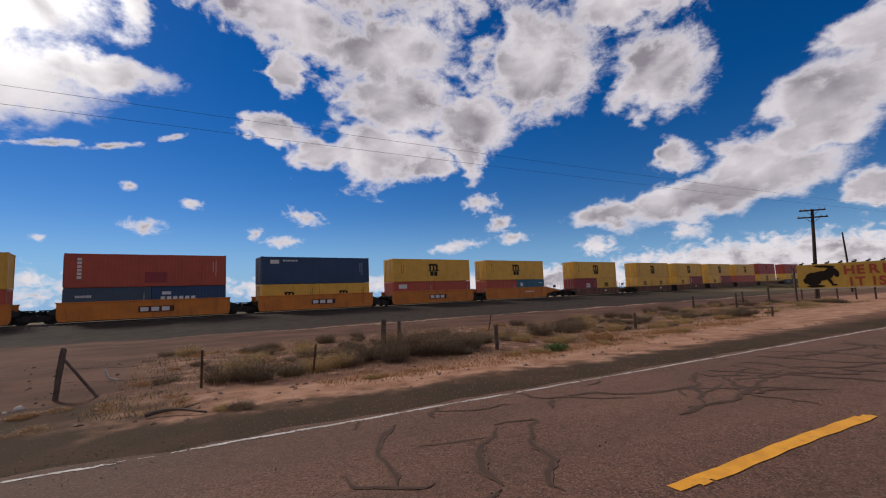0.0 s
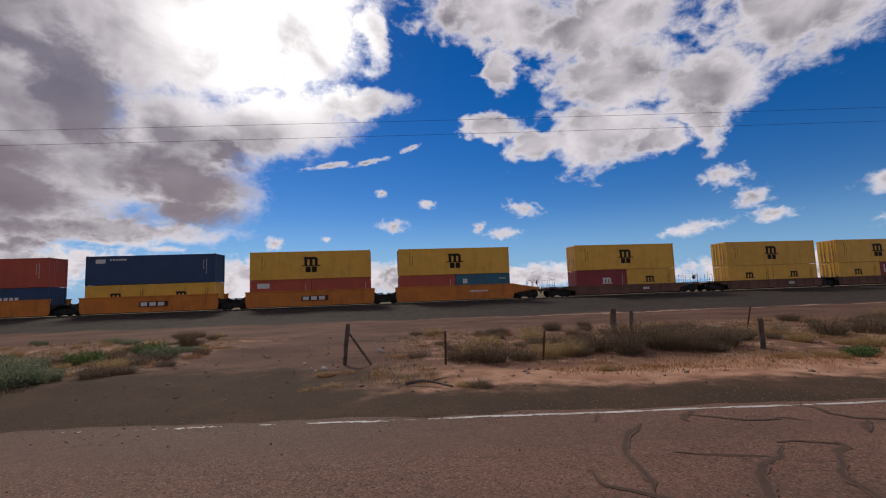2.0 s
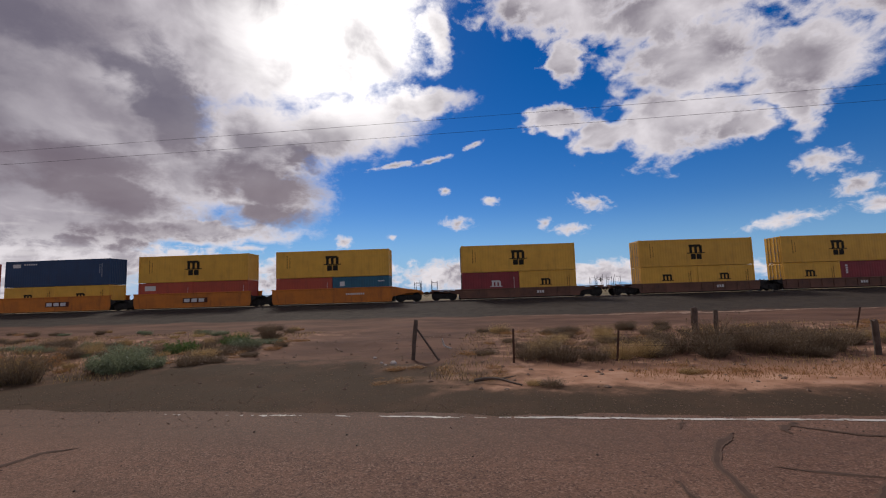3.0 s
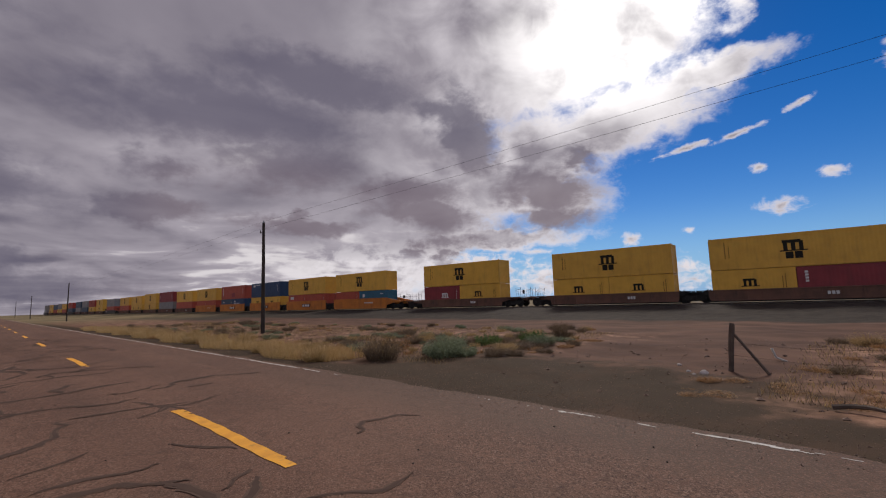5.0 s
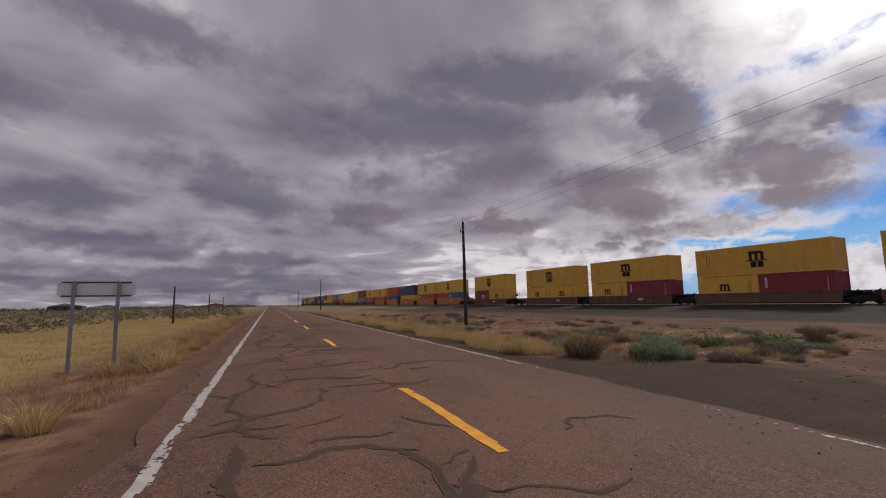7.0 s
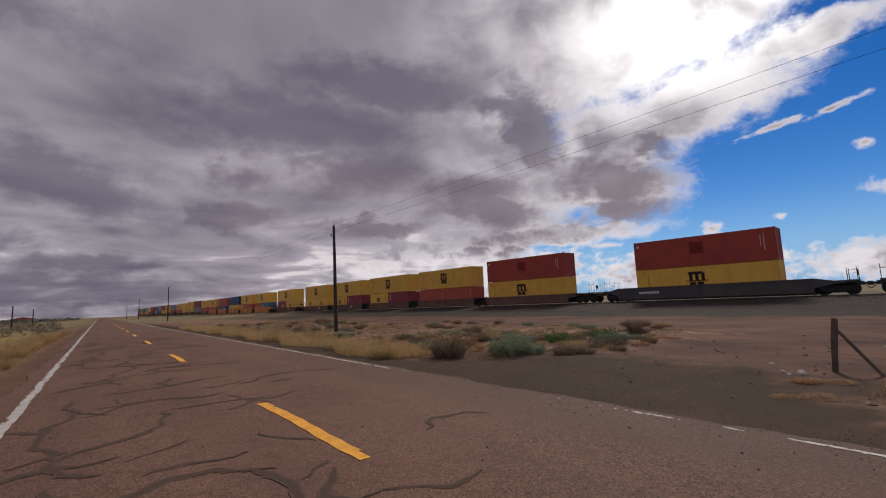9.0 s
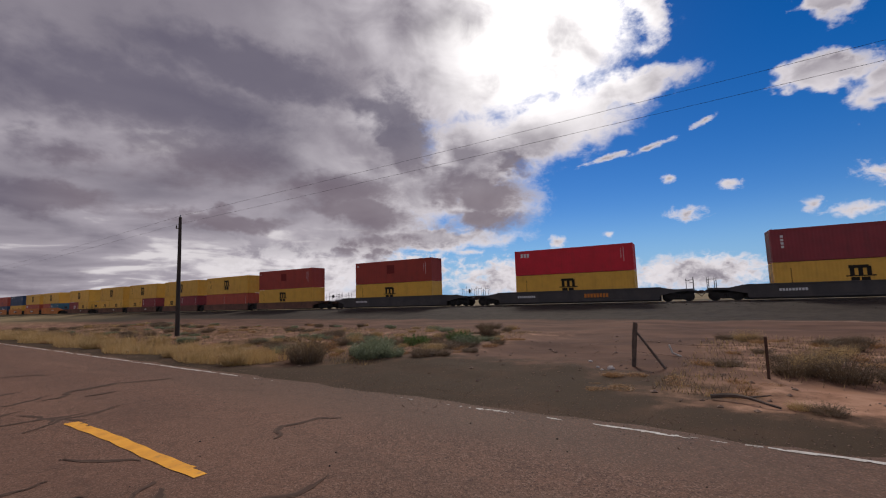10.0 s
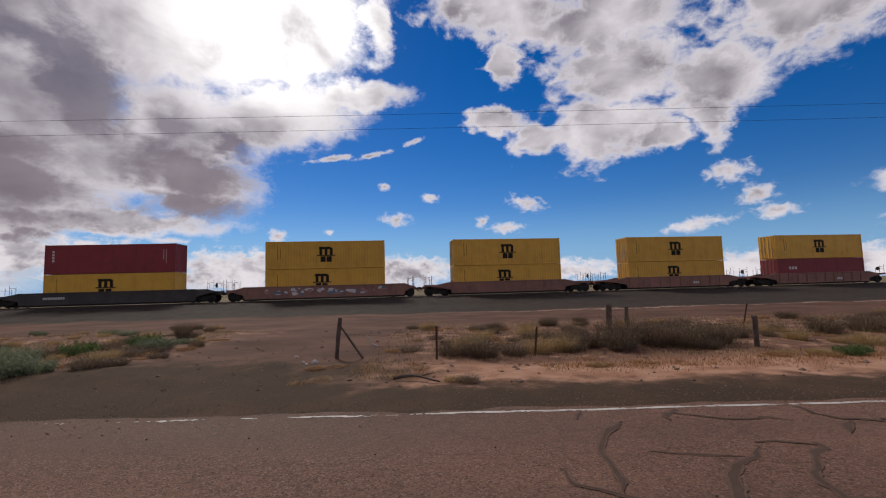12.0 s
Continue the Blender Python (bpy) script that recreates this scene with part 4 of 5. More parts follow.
def railing(length):
    """The thin uprights and grab rails of an end deck, as pairs of ends."""
    rods = [((x, y, 1.14), (x, y, 1.14 + h * (0.75 if abs(y) < 1 else 1)), 0.018) for x, h in ((length - 0.65, 1.15), (length - 1.25, 1.0)) for y in (-1.25, -0.75, 0.8, 1.25)]
    rods += [((length - 1.25, y, 1.95), (length - 0.65, y, 2.05), 0.016) for y in (-1.25, 1.25)]
    return rods + [((length - 0.65, -1.25, 1.75), (length - 0.65, -0.3, 1.75), 0.016)]


def coupler(bm, length):
    block(bm, length - 0.5, length - 0.02, -0.11, 0.11, 0.78, 0.96, 0.02)
    block(bm, length - 0.2, length + 0.02, -0.18, 0.18, 0.70, 1.02, 0.03)
    tube(bm, (length - 0.45, -0.45, 0.85), (length + 0.0, -0.3, 0.45), 0.03, sides=6)


def well_car(style, paint, a0, a1, low, top, e0, e1, k0, k1, label):
    """One unit: a well between two side sills, with a deck at each end. k: 'a' articulated on a shared truck, 'c' coupled."""
    ob = tagged(new("well_car"), label, "rail car", "cars of the train")
    mat = CAR_PAINT[paint]
    for side in (-1, 1):
        part_of("side_sill", shared(("side_sill", style, paint, round(a0, 1), round(a1, 1), low, top, side), side_sill(a0, a1, low, top, style, side)), mat, ob)
    part_of("well_floor", shared(("well_floor", round(a0, 1), round(a1, 1)), lambda bm: (block(bm, -a0, a1, -1.3, 1.3, 0.08, 0.29), block(bm, -a0, -a0 + 0.06, -1.3, 1.3, 0.29, 1.1), block(bm, a1 - 0.06, a1, -1.3, 1.3, 0.29, 1.1))), BLACK, ob)
    for sign, a, e, k in ((-1, a0, e0, k0), (1, a1, e1, k1)):
        turn = pose(sign * a, 0, 0, 0, 0, 0 if sign > 0 else 180)
        deck_paint = mat if k == "c" else BLACK
        d = part_of("end_deck", shared(("end_deck", round(e, 1), k, top, deck_paint.name), end_deck(e + (0.35 if k == "a" else 0), 1.0 if k == "c" else 1.6, top if k == "c" else 1.3)), deck_paint, ob)
        d.matrix_basis = turn
        if k == "c":
            for j, (start, stop, thick) in enumerate(railing(round(e, 1))):
                rod = part_of("grab_rail", shared(("grab_rail", round(e, 1), j), lambda bm: tube(bm, start, stop, thick, sides=5)), BLACK, ob)
                rod.matrix_basis = turn
            c = part_of("coupler", shared(("coupler", round(e, 1)), lambda bm: coupler(bm, e)), RUST, ob)
            c.matrix_basis = turn
            truck(ob, sign * (a + e - 1.95))
            if sign > 0:
                b = part_of("brake_wheel", shared(("brake_wheel", round(e, 1)), lambda bm: (bmesh.ops.create_cone(bm, segments=14, radius1=0.24, radius2=0.24, depth=0.04, cap_ends=True), tube(bm, (0, 0, -0.3), (0, 0, 0), 0.02, sides=5))), BLACK, ob)
                b.matrix_basis = pose(a + e - 0.62, -0.55, 1.75, 0, 90, 0)
        elif sign > 0:
            truck(ob, a + e)
    return ob


def stencil(car, x, z, w, h, mat, n=0, board=None):
    if board:
        p = part_of("sign_panel", shared(("sign_panel", w, h), lambda bm: block(bm, -w / 2 - 0.15, w / 2 + 0.15, -0.006, 0.0, -0.08, h + 0.08)), board, car, "dark panel with white shapes")
        p.matrix_basis = pose(x, -1.4305, z)
    s = part_of("stencil", shared(("stencil", w, h, n, mat.name), lambda bm: bars(bm, w, h, n, 0.26)), mat, car)
    s.matrix_basis = pose(x, -1.4405, z)


# place along the train, upper box, lower boxes, car style, gap on each side shared with the neighbour
CARS = [
    (-19.8, "Y", ("r", "r"), "orange"), (-4.3, "TR", ("n", "nc"), "orange_sign"), (11.2, "N", ("y", "y"), "orange_sign"), (26.7, "Y", ("rl", "r"), "orange_sign"), (41.9, "Y", ("r", "t"), "orange"),
    (61.9, "Y", ("rm", "y"), "ribbed"), (81.0, "Y", ("y", "y"), "ribbed"), (96.3, "Y", ("y", "m"), "ribbed"), (111.9, "Y", ("y", "m"), "posts"), (127.2, "Y", ("r", "r"), "posts"), (142.4, "D", ("YL",), "posts"),
    (163.0, "D", ("YL",), "long"), (186.0, "C", ("YL",), "long"), (209.3, "M", ("YL",), "long"), (230.2, "Y", ("YL",), "spray"), (249.8, "Y", ("YL",), "pink"), (270.1, "Y", ("YL",), "pink_ribbed"), (289.4, "Y", ("RL",), "pink_ribbed"),
]
AHEAD = [("Y", ("OL",), "ribbed", 15.4), ("M", ("G",), "ribbed", 15.4), ("Y", ("YL",), "ribbed", 15.4), ("Y", ("y", "y"), "ribbed", 15.4), ("Y", ("r", "r"), "ribbed", 15.4), ("G", ("OL",), "long", 21.0), ("Y", ("YL",), "ribbed", 19.0),
         ("D", ("YL",), "ribbed", 15.4), ("G", ("T40",), "ribbed", 15.4), ("T40", ("G",), "ribbed", 15.4), ("D", ("T40",), "long", 21.0), ("Y", ("OL",), "ribbed", 19.0), ("G", ("YL",), "ribbed", 15.4), ("T40", ("OL",), "ribbed", 15.4), ("Y", ("YL",), "ribbed", 15.4), ("G", ("G",), "long", 21.0)]
place = -19.8
for upper, lower, style, pitch in AHEAD:
    place -= pitch
    CARS.insert(0, (place, upper, lower, style))
STYLES = {
    "orange": ("smooth", "orange", 0.35, 0.20, 1.72, "faded orange articulated double-stack well car"),
    "orange_sign": ("smooth", "orange", 0.35, 0.20, 1.72, "faded orange well car with a dark sign panel"),
    "ribbed": ("ribbed", "rust", 0.35, 0.24, 1.16, "rusty brown ribbed double-stack well car"),
    "posts": ("posts", "rust", 0.35, 0.24, 1.16, "rusty brown well car with flat sides"),
    "long": ("smooth", "dark", 2.1, 0.28, 1.42, "long dark grey well car with low sides"),
    "spray": ("smooth", "pink", 2.1, 0.28, 1.46, "faded pink well car covered in spray paint"),
    "pink": ("posts", "pink", 0.4, 0.30, 1.46, "faded pink well car with flat sides"),
    "pink_ribbed": ("ribbed", "pink", 0.4, 0.30, 1.46, "faded pink ribbed well car"),
}


def build_train():
    r = random.Random(5)
    for i, (s0, upper, lower, style) in enumerate(CARS):
        mid = s0 + L40 / 2
        gap0 = s0 - (CARS[i - 1][0] + L40) if i else 6.8
        gap1 = CARS[i + 1][0] - (s0 + L40) if i + 1 < len(CARS) else 6.8
        shape, paint, past, low, top, label = STYLES[style]
        k0, k1 = ("a" if g < 4.5 else "c" for g in (gap0, gap1))
        a0 = a1 = L40 / 2 + past
        car = well_car(shape, paint, a0, a1, low, top, max(0.9, gap0 / 2 - past), max(0.9, gap1 / 2 - past), k0, k1, label)
        ROLLING.append((car, mid, 0.0))
        if style == "orange_sign":
            stencil(car, 0.4, 0.72, 2.4, 0.36, LIGHT_INK, 3, PANEL_INK)
        elif style == "orange":
            stencil(car, 2.5, 0.95, 2.0, 0.18, LIGHT_INK, 9)
        elif style in ("ribbed", "pink_ribbed"):
            stencil(car, 2.2, 0.55, 0.8, 0.26, LIGHT_INK, 3)
        elif style == "long":
            stencil(car, -4.9, 0.75, 2.0, 0.22, LIGHT_INK, 9)
            if upper == "C":
                stencil(car, 2.4, 0.62, 2.4, 0.4, CAR_PAINT["orange"], 8)
        elif style == "spray":
            for k in range(46):
                bm = bmesh.new()
                w, h = r.uniform(0.12, 0.6), r.uniform(0.1, 0.42)
                z0 = r.uniform(0.45, 1.5 - h - 0.18)
                x0 = r.uniform(-6.0, 6.4)
                pts = [(math.cos(a) * w * r.uniform(0.6, 1.1), 0, math.sin(a) * h * r.uniform(0.35, 0.6) + h / 2) for a in [j * 0.785 for j in range(8)]]
                bm.faces.new([bm.verts.new(p) for p in pts])
                ob = part("spray_mark", bm, r.choice(SPRAY), car)
                ob.matrix_basis = pose(x0, -1.3835 - 0.0015 * (k % 8), z0)
        z = 0.30
        if len(lower) == 2:
            for side, name in ((-1, lower[0]), (1, lower[1])):
                ROLLING.append((container(*SPEC[name]), mid + side * 3.055, z))
        else:
            ROLLING.append((container(*SPEC[lower[0]]), mid, z))
        z += SPEC[lower[0]][1] + 0.012
        ROLLING.append((container(*SPEC[upper]), mid, z))


build_train()

# ---- poles, wires, fence, signs ----
def soil(x, y):
    return float(ground_z(x, y))


def utility_pole(x, y, height, lean=0.0, arms=(), label="dark creosoted timber utility pole by the road", bracket=False, r=0.14, side=0.0):
    ob = tagged(new("utility_pole"), label, "pole", "utility poles")
    ob.matrix_basis = pose(x, y, soil(x, y) - 0.25, side, lean, 0)
    bm = bmesh.new()
    for k in range(6):
        za, zb = height * k / 6, height * (k + 1) / 6
        tube(bm, (0.012 * math.sin(k * 2), 0, za), (0.012 * math.sin(k * 2 + 2), 0, zb + 0.02), r - 0.05 * k / 6, r - 0.05 * (k + 1) / 6, 10)
    part("shaft", bm, POLE_WOOD, ob)
    for z, half, turn in arms:
        bm = bmesh.new()
        block(bm, -half, half, -0.16, -0.06, z - 0.06, z + 0.06, 0.01)
        for side in (-1, 1):
            tube(bm, (side * half * 0.5, -0.13, z - 0.03), (0, -0.12, z - 0.55), 0.02, sides=5)
        arm = part("cross_arm", bm, POLE_WOOD, ob)
        arm.matrix_basis = pose(0, 0, 0, 0, 0, turn)
        for k in (-0.9, -0.55, 0.55, 0.9):
            bm = bmesh.new()
            tube(bm, (k * half, -0.11, z + 0.05), (k * half, -0.11, z + 0.2), 0.045, 0.03, 7)
            part("insulator", bm, STEEL, arm)
    if bracket:
        bm = bmesh.new()
        tube(bm, (-0.05, 0, height - 0.7), (-0.55, 0, height - 0.62), 0.03, sides=6)
        tube(bm, (-0.5, 0, height - 0.64), (-0.5, 0, height - 0.45), 0.05, 0.035, 7)
        part("bracket", bm, POLE_WOOD, ob)
        bm = bmesh.new()
        tube(bm, (0, 0, height), (0, 0, height + 0.16), 0.05, 0.035, 7)
        part("insulator", bm, STEEL, ob)
    return ob


utility_pole(-29.5, 13.52, 7.75, lean=-1.2, bracket=True)
utility_pole(-121.5, 12.9, 8.2, bracket=True)
utility_pole(-213.0, 12.5, 8.2, bracket=True)
utility_pole(-305.0, 12.2, 8.2, bracket=True)
utility_pole(62.5, 13.8, 7.75, bracket=True)
utility_pole(49.6, 19.9, 8.5, side=3.5, arms=((8.4, 0.95, -68), (7.75, 1.1, -68)), label="dark timber utility pole with two cross arms", r=0.17)
utility_pole(76.0, 26.6, 8.2, lean=-4.0, label="leaning dark timber utility pole")
utility_pole(-53.9, -9.0, 4.1, label="thin dark pole in the scrub", r=0.12)
utility_pole(-110.0, -12.0, 4.6, label="thin dark pole in the scrub", r=0.14)
utility_pole(-170.0, -14.5, 5.0, label="thin dark pole in the scrub", r=0.16)


def overhead_wire(a, b, sag, label="thin dark overhead wire"):
    a, b = Vector(a), Vector(b)
    bm = bmesh.new()
    last = None
    for k in range(41):
        t = k / 40
        p = a.lerp(b, t) - Vector((0, 0, sag * 4 * t * (1 - t)))
        ring = [bm.verts.new(p + Vector((0, math.cos(q) * 0.005, math.sin(q) * 0.005))) for q in (0.5, 2.6, 4.7)]
        if last:
            for j in range(3):
                bm.faces.new((last[j], last[(j + 1) % 3], ring[(j + 1) % 3], ring[j]))
        last = ring
    tagged(part("overhead_wire", bm, WIRE), label, "wire", "overhead wires")


POSTS_X = (-305.0, -213.0, -121.5, -29.5, 62.5)
POSTS_Y = (12.2, 12.5, 12.9, 13.52, 13.8)
for k in range(4):
    za = 7.85 if POSTS_X[k] < -100 else 7.45
    zb = 7.85 if POSTS_X[k + 1] < -100 else 7.45
    overhead_wire((POSTS_X[k], POSTS_Y[k], za), (POSTS_X[k + 1], POSTS_Y[k + 1], zb), 0.45)
    overhead_wire((POSTS_X[k] - 0.45, POSTS_Y[k], za - 0.5), (POSTS_X[k + 1] - 0.45, POSTS_Y[k + 1], zb - 0.5), 0.4)
overhead_wire((76.0, 26.6, 7.0), (49.6, 19.9, 5.9), 0.5)
overhead_wire((76.0, 26.6, 7.0), (118, 32, 8.6), 0.5)
overhead_wire((-15.0, -40.0, 7.0), (-110.0, -12.0, 4.4), 1.2)


def timber_post(x, y, height, r=0.075, lean=(0, 0), label="weathered timber fence post in red soil"):
    ob = tagged(new("fence_post"), label, "fence post", "fence posts")
    ob.matrix_basis = pose(x, y, soil(x, y) - 0.2, lean[0], lean[1], (x * 57) % 90)
    bm = bmesh.new()
    rr = random.Random(int(x * 100))
    last = None
    for k in range(7):
        z = (height + 0.2) * k / 6
        ring = [bm.verts.new((math.cos(q) * r * rr.uniform(0.82, 1.1), math.sin(q) * r * rr.uniform(0.82, 1.1), z + (rr.uniform(-0.04, 0.03) if k == 6 else 0))) for q in [j * math.tau / 9 for j in range(9)]]
        if last:
            for j in range(9):
                bm.faces.new((last[j], last[(j + 1) % 9], ring[(j + 1) % 9], ring[j]))
        last = ring
    bm.faces.new(last)
    part("post", bm, WOOD, ob)
    return ob


def steel_post(x, y, height, lean=(0, 0)):
    ob = tagged(new("fence_post"), "thin rusty steel fence post", "fence post", "fence posts")
    ob.matrix_basis = pose(x, y, soil(x, y) - 0.2, lean[0], lean[1], 0)
    bm = bmesh.new()
    block(bm, -0.025, 0.025, -0.004, 0.004, 0, height + 0.2)
    block(bm, -0.004, 0.004, 0.004, 0.035, 0, height + 0.2)
    for k in range(10):
        block(bm, -0.008, 0.008, -0.014, -0.004, 0.25 + k * height / 11, 0.27 + k * height / 11)
    part("post", bm, RUST, ob)
    return ob


corner = timber_post(-2.4, 11.85, 1.02, 0.056, (3.8, 4.0), "leaning weathered corner post with a diagonal brace")
bm = bmesh.new()
tube(bm, (0.05, 0, 0), (0.78, -0.15, -0.82), 0.028, 0.032, 8)
brace = part("brace", bm, WOOD, corner)
brace.matrix_basis = pose(0, 0, 0.2 + 0.80, 0, 0, -((-2.4 * 57) % 90))
steel_post(0.23, 10.95, 0.80, (2, 1))
steel_post(2.7, 11.65, 0.72, (0, 6))
timber_post(6.5, 16.7, 0.98, 0.11)
timber_post(6.5, 15.1, 0.85, 0.07)
steel_post(10.8, 15.9, 0.95, (0, 14))
timber_post(8.45, 11.75, 0.78, 0.07, (0, -2))
timber_post(16.6, 13.1, 0.70, 0.06)
timber_post(33.8, 18.3, 1.15, 0.08)
timber_post(45.6, 21.9, 1.25, 0.09)
timber_post(31.3, 19.9, 0.9, 0.08)
timber_post(26.6, 12.6, 0.5, 0.06)
timber_post(42.5, 22.5, 1.0, 0.08)
timber_post(47.6, 20.6, 2.9, 0.09, label="tall thin post beside the billboard")


def barbed_strand(points, z):
    """One slack strand that dips between the posts."""
    run = []
    for (xa, ya), (xb, yb) in zip(points, points[1:]):
        run += [Vector((xa, ya, soil(xa, ya) + z)), Vector(((xa + xb) / 2, (ya + yb) / 2, (soil(xa, ya) + soil(xb, yb)) / 2 + z - 0.06))]
    run.append(Vector((*points[-1], soil(*points[-1]) + z)))
    bm = bmesh.new()
    last = None
    for p in run:
        ring = [bm.verts.new(p + Vector((0, math.cos(q) * 0.003, math.sin(q) * 0.003))) for q in (0.5, 2.6, 4.7)]
        if last:
            for j in range(3):
                bm.faces.new((last[j], last[(j + 1) % 3], ring[(j + 1) % 3], ring[j]))
        last = ring
    tagged(part("fence_wire", bm, RUST), "slack rusty strand of fence wire", "fence wire", "fence wires")


for z in (0.35, 0.62):
    barbed_strand([(-2.4, 11.85), (0.23, 10.95), (2.7, 11.65), (8.45, 11.75), (16.6, 13.1), (26.6, 12.6)], z)


def road_sign():
    """Seen from behind: a panel on two steel posts, with two stiffening rails."""
    ob = tagged(new("road_sign"), "back of a pale metal road sign on two posts", "road sign")
    ob.matrix_basis = pose(-15.55, -4.3, soil(-15.5, -4.3), 0, 0, 3)
    for y in (-0.52, 0.52):
        bm = bmesh.new()
        block(bm, 0.0, 0.06, y - 0.035, y + 0.035, -0.3, 2.52, 0.006)
        block(bm, 0.06, 0.065, y - 0.05, y + 0.05, -0.3, 2.5)
        part("post", bm, STEEL, ob)
    bm = bmesh.new()
    block(bm, -0.035, -0.030, -0.92, 0.92, 2.06, 2.50, 0.0)
    bmesh.ops.bevel(bm, geom=[e for e in bm.edges if abs(e.verts[0].co.y - e.verts[1].co.y) < 1e-6 and abs(e.verts[0].co.z - e.verts[1].co.z) < 1e-6], offset=0.06, segments=4, affect="EDGES")
    part("panel", bm, plain("bare_aluminium", (0.66, 0.62, 0.58), 0.5, 0.15, 2.0), ob, "pale dull metal panel")
    for z in (2.08, 2.47):
        bm = bmesh.new()
        block(bm, -0.03, 0.0, -0.82, 0.82, z, z + 0.03, 0.005)
        part("rail", bm, BLACK, ob)


road_sign()

LETTER_RED = worn("faded_red_lettering", (0.42, 0.075, 0.05), (0.33, 0.07, 0.05), 0.7, 3.0)
BOARD_YELLOW = worn("faded_yellow_board", (0.60, 0.40, 0.07), (0.50, 0.33, 0.08), 0.75, 1.2, dirt=0.3)


def billboard():
    """A long low board by the road with red words and a black animal outline."""
    ob = tagged(new("billboard"), "long faded yellow billboard with red words", "billboard")
    ob.matrix_basis = pose(46.6, 19.9, 0.05, 0, 0, -20.2 - 50)
    wide, z0, z1 = 9.6, 0.84, 2.95
    for k in range(6):
        bm = bmesh.new()
        block(bm, k * 1.6 + 0.005, (k + 1) * 1.6 - 0.005, -0.02, 0.02, z0, z1, 0.004)
        part("board", bm, BOARD_YELLOW, ob)
    for k in range(9):
        bm = bmesh.new()
        block(bm, k * 1.17 + 0.08, k * 1.17 + 0.2, 0.03, 0.13, -0.35, z1 - 0.1, 0.01)
        part("post", bm, WOOD, ob)
    bm = bmesh.new()
    block(bm, 0, wide, -0.045, -0.021, z0 - 0.02, z0 + 0.06)
    part("trim", bm, plain("pale_trim", (0.5, 0.44, 0.33), 0.7), ob)
    for text, x, z, size in (("HERE", 3.05, 1.98, 1.02), ("IT IS", 3.35, 1.02, 0.98)):
        for letter in text:
            curve = bpy.data.curves.new("letter", "FONT")
            curve.body, curve.size, curve.extrude, curve.offset = letter, size, 0.006, 0.034
            shape = bpy.data.objects.new("letter", curve)
            me = bpy.data.meshes.new_from_object(shape)
            bpy.data.objects.remove(shape)
            if letter != " ":
                sign = part_of("letter", me, LETTER_RED, ob, "faded red capital")
                sign.matrix_basis = pose(x, -0.032, z, 90, 0, 0)
            x += size * {" ": 0.30, "I": 0.40, "E": 0.72, "T": 0.72}.get(letter, 0.80)
    # crouching long-eared animal as a flat plain shape
    bm = bmesh.new()
    for k, (x, z, w, h, lean) in enumerate(((1.05, 1.66, 0.56, 0.58, 0), (1.62, 1.92, 0.80, 0.42, 6), (2.22, 2.22, 0.40, 0.30, 0), (2.58, 2.12, 0.20, 0.36, 12), (1.85, 2.72, 0.72, 0.11, -5), (2.22, 2.58, 0.48, 0.12, -28), (2.12, 1.55, 0.12, 0.48, 24), (2.40, 1.12, 0.22, 0.08, 0), (1.2, 1.05, 0.62, 0.11, 0), (0.50, 1.52, 0.12, 0.24, 12))):
        ring = []
        for j in range(18):
            q = j * math.tau / 18
            px, pz = math.cos(q) * w, math.sin(q) * h
            c, s = math.cos(radians(lean)), math.sin(radians(lean))
            ring.append(bm.verts.new((x + px * c - pz * s, -0.026 - 0.0012 * k, z + px * s + pz * c)))
        bm.faces.new(ring)
    part("silhouette", bm, INK, ob, "flat black animal outline")
    for k in range(11):
        bm = bmesh.new()
        x = 0.35 + k * 0.86
        for dx, dz, w, h in ((0, 0.06, 0.16, 0.07), (0.14, 0.13, 0.07, 0.05), (0.08, 0.2, 0.10, 0.02)):
            ring = [bm.verts.new((x + dx + math.cos(q) * w, -0.0125 + dx * 0.01, z1 + dz + math.sin(q) * h)) for q in [j * math.tau / 10 for j in range(10)]]
            bm.faces.new(ring)
        part("cutout", bm, INK, ob)


billboard()

# ---- loose things on the ground ----
bm = bmesh.new()
last = None
for k in range(9):
    t = k / 8
    p = (0.95 * t, 0.10 * math.sin(t * 5) - 0.1 * t, 0.05 + 0.05 * math.sin(t * 3.2))
    if last:
        tube(bm, last, p, 0.04 - 0.022 * t, 0.038 - 0.022 * t, 6)
    last = p
tube(bm, (0.5, 0.05, 0.09), (0.75, 0.25, 0.12), 0.018, 0.008, 5)
stick = tagged(part("dead_branch", bm, WOOD), "dry forked dead branch lying on sand", "branch")
stick.matrix_basis = pose(-0.55, 8.72, soil(-0.3, 8.7), 0, 0, -12)
bm = bmesh.new()
for a, b in (((0, 0, 0.34), (0.07, 0, 0.12)), ((0.07, 0, 0.12), (0.3, -0.05, 0.03))):
    tube(bm, a, b, 0.026, 0.026, 6)
bone = tagged(part("white_pipe", bm, plain("bleached_plastic", (0.45, 0.43, 0.40), 0.6, 0.1)), "bent bleached white pipe end in soil", "pipe")
bone.matrix_basis = pose(-1.95, 14.2, soil(-1.9, 14.2) - 0.03, 0, 0, 0)


